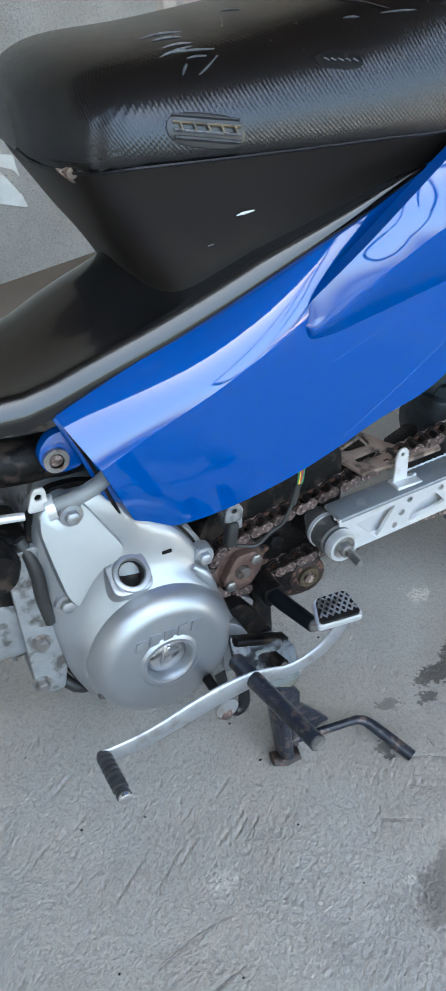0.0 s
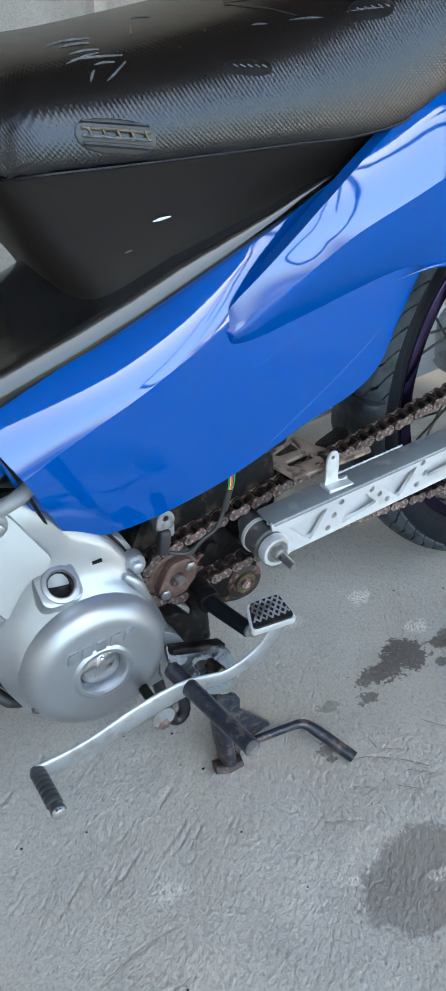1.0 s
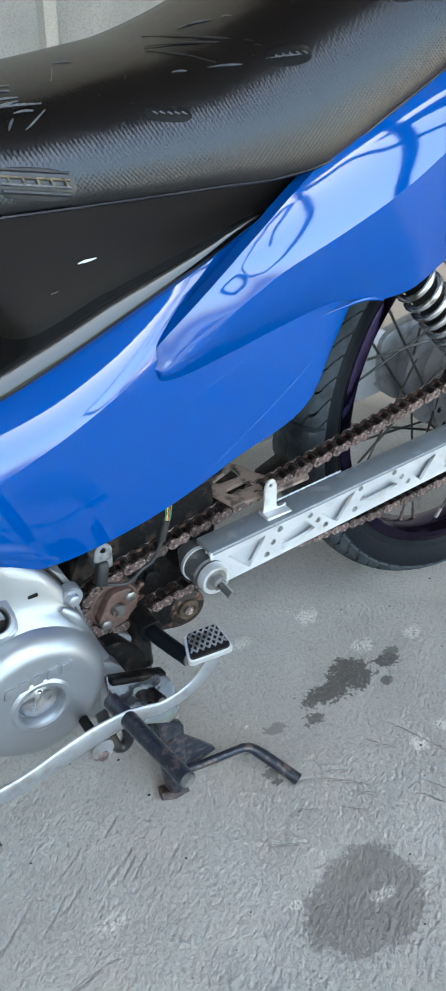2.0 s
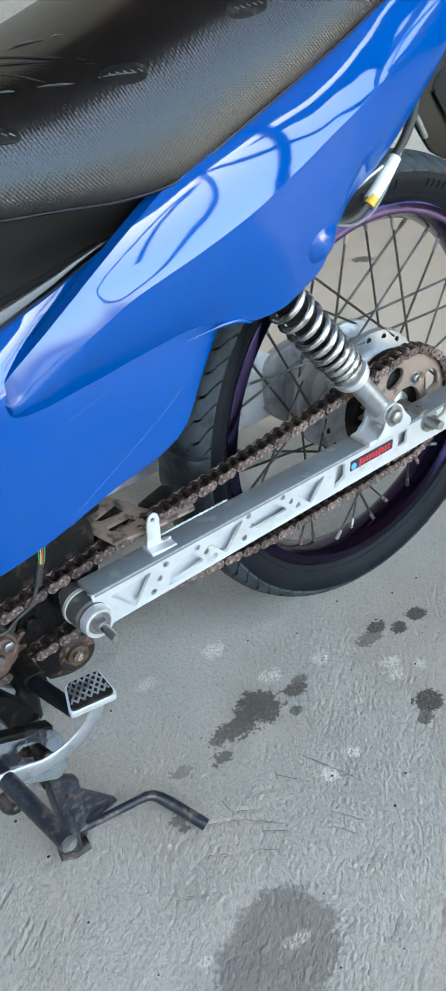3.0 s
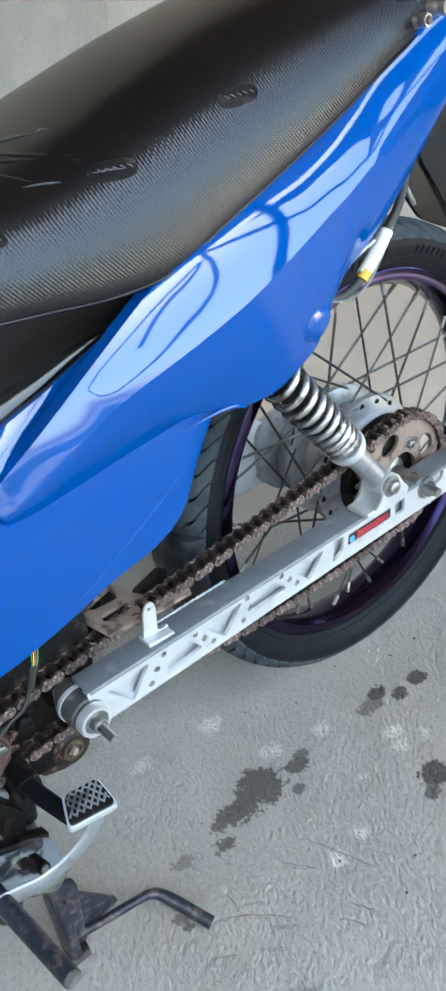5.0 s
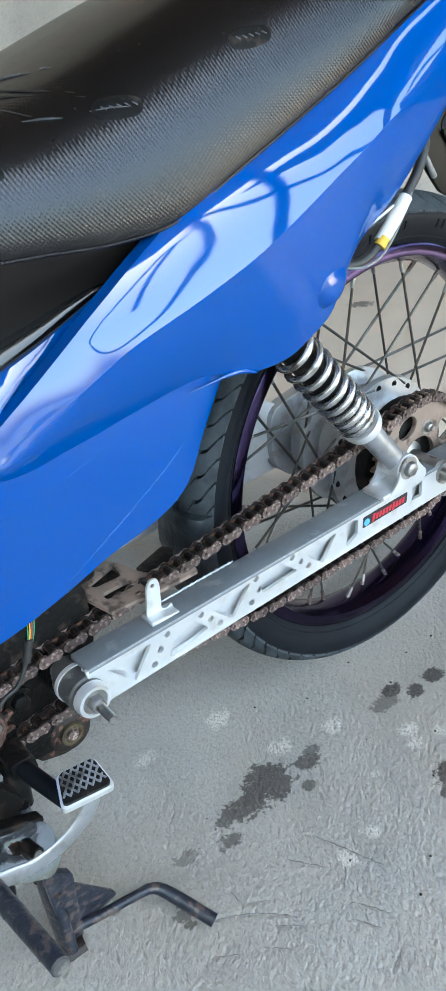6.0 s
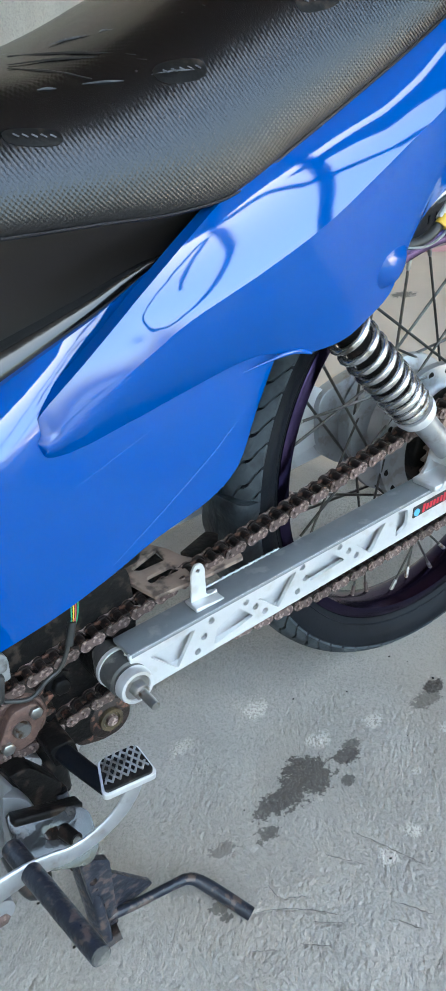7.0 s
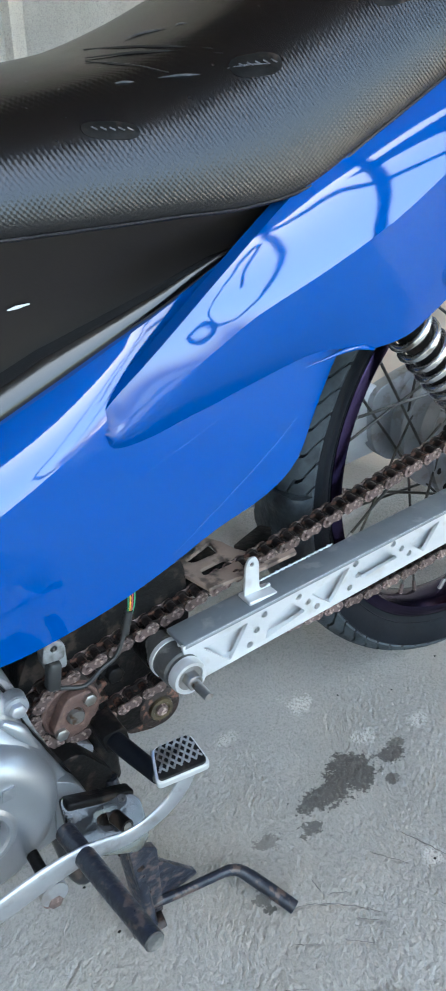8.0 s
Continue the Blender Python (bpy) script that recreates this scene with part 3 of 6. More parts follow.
wall("wall_north", WA, WD, WN, -6.0, 1.86, 3.2, WALL, "rough grey cement-rendered wall with blotches")
BD = Vector((0.82, -0.57, 0)).normalized()
BN = Vector((-BD.y, BD.x, 0))
BA = Vector((1.643, 2.214, 0))
wall("wall_east", BA, BD, BN, 0.0, 5.0, 3.2, WALLB, "pale beige rendered wall with a pink foot")
bm = box((0, 0, 0), (1, 1, 1))
for v in bm.verts:
    v.co = BA + BD * (0.05 if v.co.x < 0 else 5.0) - BN * (0.0 if v.co.y > 0 else 0.012) + Vector((0, 0, 0.045 if v.co.z > 0 else -0.02))
tagged(link_mesh("skirting", bm, PINK, smooth=0), "faded pink painted skirting along the wall's foot", "skirting", kind="structure")
# pilaster on the north wall
bm = box((0, 0, 0), (1, 1, 1), 0.04)
for v in bm.verts:
    v.co = WA + WD * (0.66 + 0.05 * v.co.x * 2 * 0.5) - WN * (0.012 - 0.03 * v.co.y) + Vector((0, 0, 1.6 + 3.2 * v.co.z))
tagged(link_mesh("pilaster", bm, WALLB, smooth=30), "narrow upright strip of pale render on the wall", "pilaster", kind="structure")


def ceiling_slab():
    bm = box((1.0, 1.55, 3.26), (14.0, 7.9, 0.12))
    ob = link_mesh("ceiling", bm, CEIL, smooth=0)
    tagged(ob, "brown boarded underside of a porch roof", "ceiling", kind="structure")


ceiling_slab()
# unseen walls and boarding, added to block light and shape the paint's reflections
wall("unseen_wall_south", Vector((0, -6.0, 0)), Vector((1, 0, 0)), Vector((0, -1, 0)), -9.0, 12.0, 0.35, WALL, "unseen low grey rendered wall, added to bound the reflected sky")
wall("unseen_wall_west", Vector((-4.0, 0, 0)), Vector((0, 1, 0)), Vector((-1, 0, 0)), -6.0, 1.0, 3.2, WALLB, "unseen plain pale rendered side wall, added to close the place")
wall("unseen_wall_southeast", Vector((4.2, 0, 0)), Vector((0, -1, 0)), Vector((1, 0, 0)), -0.35, 3.4, 1.40, CEIL, "unseen dark brown side wall, open above its middle, added to darken reflections")
tagged(link_mesh("boarding", box((4.27, -1.5, 2.56), (0.10, 3.7, 1.27), 0.01), CEIL, smooth=0), "unseen brown boarding above the side wall's gap, added to shape reflections", "boarding", kind="structure")


def unseen_gable_board():
    """An unseen sloping board, added at the porch's open side to trim the reflected sky."""
    bm = plate([(1.24, 3.19), (4.15, 3.19), (4.15, 1.96), (3.0, 2.25), (2.12, 2.55), (1.81, 2.74), (1.50, 2.90)], -2.70, -2.67)
    ob = link_mesh("unseen_gable_board", bm, CEIL, smooth=0)
    tagged(ob, "unseen brown sloping board, added to trim the reflected sky", "board", kind="structure")


unseen_gable_board()


def paper():
    """Torn white paper stuck on the wall."""
    bm = bmesh.new()
    pts = [(-0.10, 0.30), (0.03, 0.315), (0.09, 0.30), (0.115, 0.22), (0.135, 0.165), (0.09, 0.178), (0.02, 0.20), (-0.10, 0.22)]
    front = [bm.verts.new(WA + WD * s - WN * (0.004 + 0.006 * math.sin(40 * s + 30 * z)) + Vector((0, 0, z))) for s, z in pts]
    back = [bm.verts.new(v.co + WN * 0.0012) for v in front]
    bm.faces.new(front)
    bm.faces.new(back[::-1])
    for i in range(len(pts)):
        j = (i + 1) % len(pts)
        bm.faces.new((front[i], back[i], back[j], front[j]))
    ob = link_mesh("paper", bm, WHITE, smooth=0)
    tagged(ob, "torn sheet of white paper stuck on the cement wall", "paper")


paper()

def porch_frame():
    """Leaning prop, slack cable and a hung hose at the porch's open edge; they show as reflections in the blue paint."""
    prop = thing("porch_prop", "dark wooden prop leaning under the edge of the porch roof", "prop", at=(1.43, -1.97, 0))
    bm = box((0, 0, 1.6), (0.060, 0.045, 3.2), 0.006)
    for v in bm.verts:
        v.co.x -= 0.15 * v.co.z
    part("pole", bm, GREASE, prop)
    part("foot_plate", box((0, 0, 0.006), (0.12, 0.12, 0.012), 0.002), GREASE, prop)
    slack = smoothed([Vector((x, -1.94, z)) for x, z in ((0.61, 2.70), (0.77, 2.40), (0.92, 2.14), (1.05, 1.94), (1.26, 1.74), (1.50, 1.61), (1.80, 1.53), (2.60, 1.44), (4.20, 1.38))], 6)
    tagged(link_mesh("cable", tube(slack, 0.022, 10), GREASE), "thick dark cable hanging slack between the hose and the side wall", "cable")
    loop = [(0.60, 1.43), (0.60, 1.70), (0.61, 2.02), (0.64, 2.38), (0.61, 2.46), (0.53, 2.18), (0.42, 1.82), (0.15, 1.28), (0.00, 1.00), (0.06, 0.84), (0.22, 0.72), (0.50, 0.73), (0.70, 0.91),
            (0.78, 1.10), (0.81, 1.40), (0.80, 1.66), (0.76, 1.92), (0.70, 2.28), (0.64, 2.60), (0.59, 3.19)]
    pts = smoothed([Vector((x, -2.02 + 0.003 * k, z)) for k, (x, z) in enumerate(loop)], 5)
    tagged(link_mesh("hose", tube(pts, 0.017, 10), RUBBER), "dark rubber hose hung in one long loop from the porch roof", "hose")


porch_frame()

# ---- the motorcycle ----
bike = thing("motorcycle", "blue underbone motorcycle on its centre stand, with a black seat", "motorcycle")


def section_skin(stations, lip=0.012, steps=4, across=9, bulge=(0.006, 0.003), fade=None):
    """A body panel from stations of (top, ridge, bottom) points, smoothed lengthwise, with a turned-in lip for thickness."""
    tops, mids, lows = (smoothed(row, steps) for row in zip(*stations))
    loops = []
    for t, m, b in zip(tops, mids, lows):
        row = []
        for k in range(across):
            u = k / (across - 1)
            p = t.lerp(m, u)
            p.y -= bulge[0] * (float(np.interp(t.x, *fade)) if fade else 1.0) * min(1.0, (t - m).length / 0.05) * 4 * u * (1 - math.sqrt(u))
            row.append(p)
        for k in range(1, across + 2):
            u = k / (across + 1)
            p = m.lerp(b, u)
            p.y -= bulge[1] * math.sin(math.pi * u)
            row.append(p)
        inner = Vector((0, lip, 0))
        row = [t + inner, *row, b + inner]
        loops.append(row)
    bm = rings(loops, False)
    # close the ends with a turned-in lip
    for ends in (loops[0], loops[-1]):
        vs = [bm.verts.new(p) for p in ends[1:-1]]
        ws = [bm.verts.new(p + Vector((0, lip, 0))) for p in ends[1:-1]]
        for i in range(len(vs) - 1):
            bm.faces.new((vs[i], vs[i + 1], ws[i + 1], ws[i]))
    bmesh.ops.remove_doubles(bm, verts=bm.verts, dist=1e-6)
    return bm


def body_panels():
    lower = [((-0.256, -0.099, 0.4665), (-0.231, -0.133, 0.4250), (-0.1903, -0.0920, 0.3353)),
             ((-0.197, -0.106, 0.4880), (-0.184, -0.137, 0.4505), (-0.1557, -0.0960, 0.3292)),
             ((-0.147, -0.110, 0.5060), (-0.137, -0.139, 0.4725), (-0.1098, -0.0980, 0.3332)),
             ((-0.094, -0.112, 0.5290), (-0.087, -0.1360, 0.4970), (-0.0537, -0.1000, 0.3470)),
             ((-0.040, -0.1115, 0.5530), (-0.038, -0.1265, 0.5180), (-0.0080, -0.1020, 0.3645)),
             ((0.000, -0.1090, 0.5700), (0.003, -0.1220, 0.5340), (0.0380, -0.1040, 0.3860)),
             ((0.050, -0.1070, 0.5960), (0.050, -0.1190, 0.5500), (0.0860, -0.1040, 0.4020)),
             ((0.090, -0.106, 0.6080), (0.098, -0.116, 0.5550), (0.1160, -0.1040, 0.4240)),
             ((0.130, -0.107, 0.6120), (0.128, -0.118, 0.5550), (0.1340, -0.1040, 0.4660)),
             ((0.155, -0.107, 0.6120), (0.153, -0.117, 0.5550), (0.1500, -0.1040, 0.5010))]
    cowl = [((-0.0618, -0.1260, 0.5110), (-0.0638, -0.1280, 0.5055), (-0.0618, -0.1260, 0.4995)),
            ((-0.0575, -0.1305, 0.5220), (-0.0530, -0.1360, 0.5090), (-0.0560, -0.1285, 0.4905)),
            ((-0.0310, -0.1360, 0.5470), (-0.0150, -0.1440, 0.5320), (-0.0330, -0.1240, 0.4880)),
            ((-0.0040, -0.1373, 0.5700), (0.0160, -0.1475, 0.5510), (0.0050, -0.1190, 0.4925)),
            ((0.0190, -0.1372, 0.5890), (0.0430, -0.1490, 0.5660), (0.0611, -0.1190, 0.5066)),
            ((0.0873, -0.1264, 0.6340), (0.1000, -0.1500, 0.5880), (0.1227, -0.1180, 0.5179)),
            ((0.1350, -0.1244, 0.6588), (0.1550, -0.1500, 0.6120), (0.1740, -0.1150, 0.5087)),
            ((0.1900, -0.1215, 0.6868), (0.2050, -0.1480, 0.6400), (0.2181, -0.1110, 0.5098)),
            ((0.2260, -0.1196, 0.7040), (0.2360, -0.1460, 0.6580), (0.2478, -0.1080, 0.5211)),
            ((0.2580, -0.1182, 0.7220), (0.2650, -0.1440, 0.6740), (0.2735, -0.1070, 0.5376)),
            ((0.2840, -0.1172, 0.7380), (0.2930, -0.1400, 0.6900), (0.2868, -0.1060, 0.5612)),
            ((0.3120, -0.1158, 0.7540), (0.3240, -0.1340, 0.7040), (0.3073, -0.1050, 0.5941)),
            ((0.3520, -0.1128, 0.7760), (0.3700, -0.1260, 0.7330), (0.3565, -0.1000, 0.6280)),
            ((0.4100, -0.1070, 0.8050), (0.4250, -0.1160, 0.7660), (0.4178, -0.0930, 0.6865)),
            ((0.4700, -0.0960, 0.8330), (0.4820, -0.1040, 0.8030), (0.4771, -0.0850, 0.7522)),
            ((0.5450, -0.0740, 0.8600), (0.5500, -0.0800, 0.8450), (0.5502, -0.0640, 0.8240)),
            ((0.6000, -0.0500, 0.8720), (0.6000, -0.0520, 0.8680), (0.6107, -0.0370, 0.8608))]
    flip = lambda row: [tuple(Vector((p[0], -p[1], p[2])) for p in st) for st in row]
    side = part("side_cover", section_skin(lower, bulge=(0.0105, 0.003), fade=([-0.06, -0.02, 0.03], [1.0, 0.4, 0.0])), BLUE, bike, "glossy blue plastic side cover", 24)
    tail = part("tail_cowl", section_skin(cowl, bulge=(0.006, 0.004), fade=([-0.06, -0.02, 0.02, 0.06, 0.12], [0.1, 0.3, 0.55, 0.8, 1.0])), BLUE, bike, "glossy blue tail cowl with a raised rounded shoulder", 24)
    for name, row in (("side_cover", lower[3:]), ("tail_cowl", cowl)):
        bm = section_skin(row)
        for v in bm.verts:
            v.co.y = -v.co.y
        part(name, bm, BLUE, bike, "glossy blue plastic panel of the far side", 40)
    # faint fold lines pressed into the side cover
    tree = BVHTree.FromPolygons([v.co for v in side.data.vertices], [p.vertices for p in side.data.polygons])
    for line, r in (([(-0.007, 0.372), (0.025, 0.397), (0.058, 0.422), (0.091, 0.448), (0.118, 0.473)], 0.00036), ([(-0.046, 0.455), (-0.011, 0.468), (0.020, 0.480), (0.047, 0.491)], 0.00022)):
        line = [Vector(a).lerp(Vector(b), k / 4) for a, b in zip(line, line[1:]) for k in range(4)]
        pts = [tree.ray_cast(Vector((x, -1, z)), Vector((0, 1, 0)))[0] for x, z in line]
        pts = [p + Vector((0, r * 0.55, 0)) for p in pts if p]
        part("fold_line", tube(pts, [r * 0.6] + [r] * (len(pts) - 2) + [r * 0.6], 10, steps=4), BLUE, side)
    # folded lip at the rear of the lower seam, and the small boss over the damper's upper bolt
    part("edge_bead", tube([(0.110, -0.1185, 0.508), (0.135, -0.1185, 0.512), (0.152, -0.1180, 0.514), (0.166, -0.1162, 0.513), (0.180, -0.1150, 0.508)],
                           [0.0003, 0.0012, 0.0022, 0.003, 0.0015], 8, steps=4), BLUE, tail, "rolled blue edge")
    part("boss", turned([(-0.008, 0.026), (0.0, 0.021), (0.004, 0.014), (0.0055, 0.006), (0.0058, 0.0)], (0.258, -0.1205, 0.572), (0.15, -1, 0.05), 24), BLUE, tail)
    # rear rack stubs with rusty bolts at the seat's tail, and a small turquoise sticker
    for x, z, r in ((0.366, 0.793, 0.0050), (0.391, 0.803, 0.0062)):
        stub = part("rack_stub", turned([(-0.128, 0), (-0.128, r), (-0.126, r * 1.12), (-0.121, r * 1.12), (-0.120, r * 0.9), (-0.116, r * 1.25), (-0.085, r * 1.25), (-0.085, 0)], (x, 0, z), (0, 1, 0), 18), STEEL, tail, "grey steel stub of the rear rack")
        part("rusty_bolt", turned([(-0.1300, 0), (-0.1300, r * 0.55), (-0.1275, r * 0.72), (-0.126, r * 0.72)], (x, 0, z), (0, 1, 0), 12), RUST, stub)
    part("sticker", turned([(-0.1165, 0), (-0.1165, 0.0045), (-0.100, 0.0045)], (0.4275, 0, 0.774), (0, 1, 0), 12), SKYBLUE, tail, "small turquoise sticker")
    part("rear_plate", plate([(0.585, 0.856), (0.602, 0.874), (0.602, 0.866), (0.592, 0.852)], -0.05, 0.05), BLUE, bike)
    part("front_flange", plate([(-0.258, 0.466), (-0.238, 0.424), (-0.223, 0.385), (-0.206, 0.346), (-0.190, 0.343), (-0.202, 0.375), (-0.220, 0.428), (-0.242, 0.464)], -0.099, -0.094, bevel=0.001), BLUE, side)
    part("seam_strip", tube([(-0.249, -0.1000, 0.458), (-0.230, -0.1005, 0.416), (-0.214, -0.0998, 0.373), (-0.2035, -0.0990, 0.347)], 0.0015, 8, steps=3), GREASE, side, "dark dirty seam")
    # mounting lug of the cover at its front edge
    lug = part("mounting_lug", plate(rounded([(-0.266, 0.420), (-0.258, 0.404), (-0.232, 0.404), (-0.222, 0.425), (-0.24, 0.441), (-0.258, 0.436)], 0.010), -0.088, -0.078, bevel=0.0015), BLUE, side)
    part("grommet", turned([(0, 0.010), (0.006, 0.010), (0.006, 0.006), (0.002, 0.007), (0.002, 0)], (-0.252, -0.086, 0.417), (0, -1, 0), 24), STEEL, side, "grey rubber-lined washer")
    part("screw", turned([(0, 0.0055), (0.003, 0.005), (0.0045, 0.002), (0.0045, 0)], (-0.252, -0.088, 0.417), (0, -1, 0), 12), RUST, side, "rusty screw head")


body_panels()


def seat():
    xs = [-0.236, -0.232, -0.222, -0.206, -0.178, -0.12, -0.04, 0.0, 0.05, 0.10, 0.15, 0.20, 0.26, 0.32, 0.38, 0.43, 0.455]
    zt = [0.652, 0.664, 0.675, 0.684, 0.690, 0.696, 0.709, 0.717, 0.735, 0.758, 0.780, 0.800, 0.822, 0.842, 0.858, 0.862, 0.850]
    zb = [0.626, 0.622, 0.621, 0.622, 0.625, 0.626, 0.627, 0.628, 0.629, 0.638, 0.664, 0.690, 0.722, 0.756, 0.787, 0.812, 0.825]
    wd = [0.030, 0.055, 0.084, 0.104, 0.117, 0.122, 0.124, 0.126, 0.128, 0.129, 0.128, 0.127, 0.125, 0.121, 0.112, 0.090, 0.05]
    tops = smoothed([(x, 0, z) for x, z in zip(xs, zt)], 10)
    lows = smoothed([(x, 0, z) for x, z in zip(xs, zb)], 10)
    wide = smoothed([(x, 0, z) for x, z in zip(xs, wd)], 10)
    loops = []
    for t, b, w in zip(tops, lows, wide):
        h, w = t.z - b.z, w.z
        half = [(0.93, -0.004), (0.985, 0.0), (1.0, 0.05), (1.003, 0.14), (0.993, 0.27), (0.968, 0.41), (0.925, 0.55), (0.865, 0.68), (0.78, 0.79), (0.66, 0.88), (0.49, 0.945), (0.26, 0.985), (0.0, 1.0)]
        # three short folds in the cover under the nose
        fold = lambda c: 0.0022 * math.exp(-((t.x + 0.208) / 0.014) ** 2) * math.sin((t.x + 0.208 + 0.05 * c) * 2 * math.pi / 0.0105) * math.exp(-((c - 0.15) / 0.22) ** 2)
        row = [(t.x, -w * a - fold(c), b.z + h * c) for a, c in half] + [(t.x, w * a, b.z + h * c) for a, c in half[-2::-1]]
        loops.append(row)
    ob = part("seat", rings(loops), LEATHER, bike, "black embossed leatherette seat with worn printed marks", 60)
    # seam welt along the lower edge
    part("welt", tube([(b.x, -w.z * 0.985, b.z - 0.001) for b, w in zip(lows, wide)], 0.0012, 6), LEATHER, ob)

    # printed marks lie on the skin: pulled to it along y and z
    def skin(x, f):
        h = np.interp(x, xs, zt) - np.interp(x, xs, zb)
        w = np.interp(x, xs, wd)
        cs, ys = [0, 0.05, 0.14, 0.27, 0.41, 0.55, 0.68, 0.79, 0.88, 0.945, 0.985, 1.0], [0.985, 1.0, 1.003, 0.993, 0.968, 0.925, 0.865, 0.78, 0.66, 0.49, 0.26, 0.0]
        return Vector((x, -w * np.interp(f, cs, ys), np.interp(x, xs, zb) + h * f))

    def mark(name, pts, r, mat, label="", steps=3, flat=(1, 1)):
        return part(name, tube([skin(x, f) for x, f in pts], r, 6, steps=steps), mat, ob, label)
    # oval emblem: a raised dark pad with worn gilt bars
    oval = []
    for k in range(20):
        a = 2 * math.pi * k / 20
        e = 0.026 * math.copysign(abs(math.cos(a)) ** 0.7, math.cos(a))
        oval.append(skin(-0.138 + e, 0.245 + 0.15 * math.copysign(abs(math.sin(a)) ** 0.8, math.sin(a)) - 2.6 * e))
    n = Vector((0, -0.0022, 0.0006))
    bm = rings([[p - n * 0.5 for p in oval], [p + n for p in oval], [oval[0].lerp(oval[10], 0.5).lerp(p, 0.9) + n * 1.3 for p in oval]])
    em = part("emblem", bm, INK, ob, "worn oval emblem in gilt and black")
    for f0, m2, q in ((0.30, GILT, 0.0011), (0.235, SCUFF_GLINT, 0.0012), (0.17, INK, 0.0016), (0.36, INK, 0.0009)):
        part("bar", tube([skin(-0.138 + e, f0 - 2.6 * e) + n * 1.4 for e in (-0.022, -0.01, 0.0, 0.01, 0.022)], q, 6), m2, em)
    for k in range(5):
        e = -0.018 + 0.009 * k
        part("bar", tube([skin(-0.138 + e, 0.31 - 2.6 * e) + n * 1.5, skin(-0.136 + e, 0.23 - 2.6 * e) + n * 1.5], 0.0010, 6), GILT, em)
    # scuffed lettering, plain bars
    for a, b in (((-0.154, 0.948), (-0.124, 0.951)), ((-0.148, 0.93), (-0.128, 0.928)), ((-0.147, 0.886), (-0.127, 0.889)), ((-0.149, 0.852), (-0.116, 0.83)),
                 ((-0.153, 0.832), (-0.129, 0.87)), ((-0.137, 0.80), (-0.124, 0.798)), ((-0.145, 0.688), (-0.139, 0.766))):
        mid = ((a[0] + b[0]) / 2, (a[1] + b[1]) / 2 + 0.006)
        mark("scuff", [a, mid, b], [0.0004, 0.0009, 0.0010, 0.0005], SCUFF_GLINT, "pale scuffed print")
    mark("scuff", [(-0.14, 0.639), (-0.129, 0.711), (-0.117, 0.789)], [0.0004, 0.0008, 0.0005], SCUFF_GLINT)
    # worn printed line on the top, the glints on its edges painted as pale bars
    for a, b in (((-0.020, 0.832), (-0.009, 0.817)), ((0.006, 0.802), (0.030, 0.745)), ((0.048, 0.727), (0.075, 0.657)), ((-0.081, 0.986), (-0.070, 0.977)), ((0.017, 0.981), (0.039, 0.962)), ((0.044, 0.957), (0.050, 0.950))):
        mark("glint", [a, ((a[0] + b[0]) / 2, (a[1] + b[1]) / 2 + 0.004), b], [0.0002, 0.0006, 0.0007, 0.0002], SCUFF_GLINT, "worn print with a painted bright glint")
    mark("glint", [(-0.086, 0.974), (-0.098, 0.93)], 0.0004, GILT, steps=2)
    # dark stripes printed on the top
    for row in ([(-0.016, 0.967), (0.014, 0.919), (0.050, 0.796)], [(-0.004, 0.991), (0.018, 0.936), (0.046, 0.832)], [(-0.020, 0.956), (-0.002, 0.897), (0.013, 0.808)]):
        mark("stripe", row, [0.0003, 0.0007, 0.0007, 0.0003], INK, "dark printed stripe", 5)
    # three smaller oval emblems, dark and worn
    for x0, f0, lean in ((-0.036, 0.590, -2.2), (0.066, 0.680, -2.4), (0.173, 0.621, -2.4)):
        rim = []
        for k in range(18):
            a = 2 * math.pi * k / 18
            e = 0.017 * math.copysign(abs(math.cos(a)) ** 0.7, math.cos(a))
            rim.append(skin(x0 + e, f0 + 0.055 * math.copysign(abs(math.sin(a)) ** 0.8, math.sin(a)) + lean * e))
        lift = Vector((0, -0.0008, 0.0008))
        small = part("emblem", rings([[p - lift for p in rim], [p + lift * 0.3 for p in rim], [rim[0].lerp(rim[9], 0.5).lerp(p, 0.88) + lift * 0.4 for p in rim]]), GREASE, ob, "small dark oval emblem")
        for k in range(5):
            e = -0.011 + 0.0052 * k
            part("bar", tube([skin(x0 + e, f0 + 0.012 + lean * e) + lift, skin(x0 + e + 0.003, f0 - 0.012 + lean * e) + lift], 0.0005, 6), SCUFF_GLINT, small)
    part("grommet", turned([(0, 0.0035), (0, 0.0065), (0.003, 0.0065), (0.005, 0.005), (0.004, 0.003)], (0.0905, -0.1205, 0.6355), (0, -1, 0.2), 20), WALLRUB, bike, "black rubber grommet")
    # hinge with a rusty bolt under the nose
    hinge = part("seat_hinge", join(plate(rounded([(-0.226, 0.6215), (-0.206, 0.6215), (-0.206, 0.612), (-0.216, 0.612)], 0.003), -0.084, -0.074, bevel=0.001),
                                    turned([(0, 0), (0, 0.0042), (0.007, 0.0036), (0.007, 0)], (-0.218, -0.084, 0.620), (0, -1, 0), 12)), BROWN, bike, "rusty hinge bolt under the seat's nose")


seat()


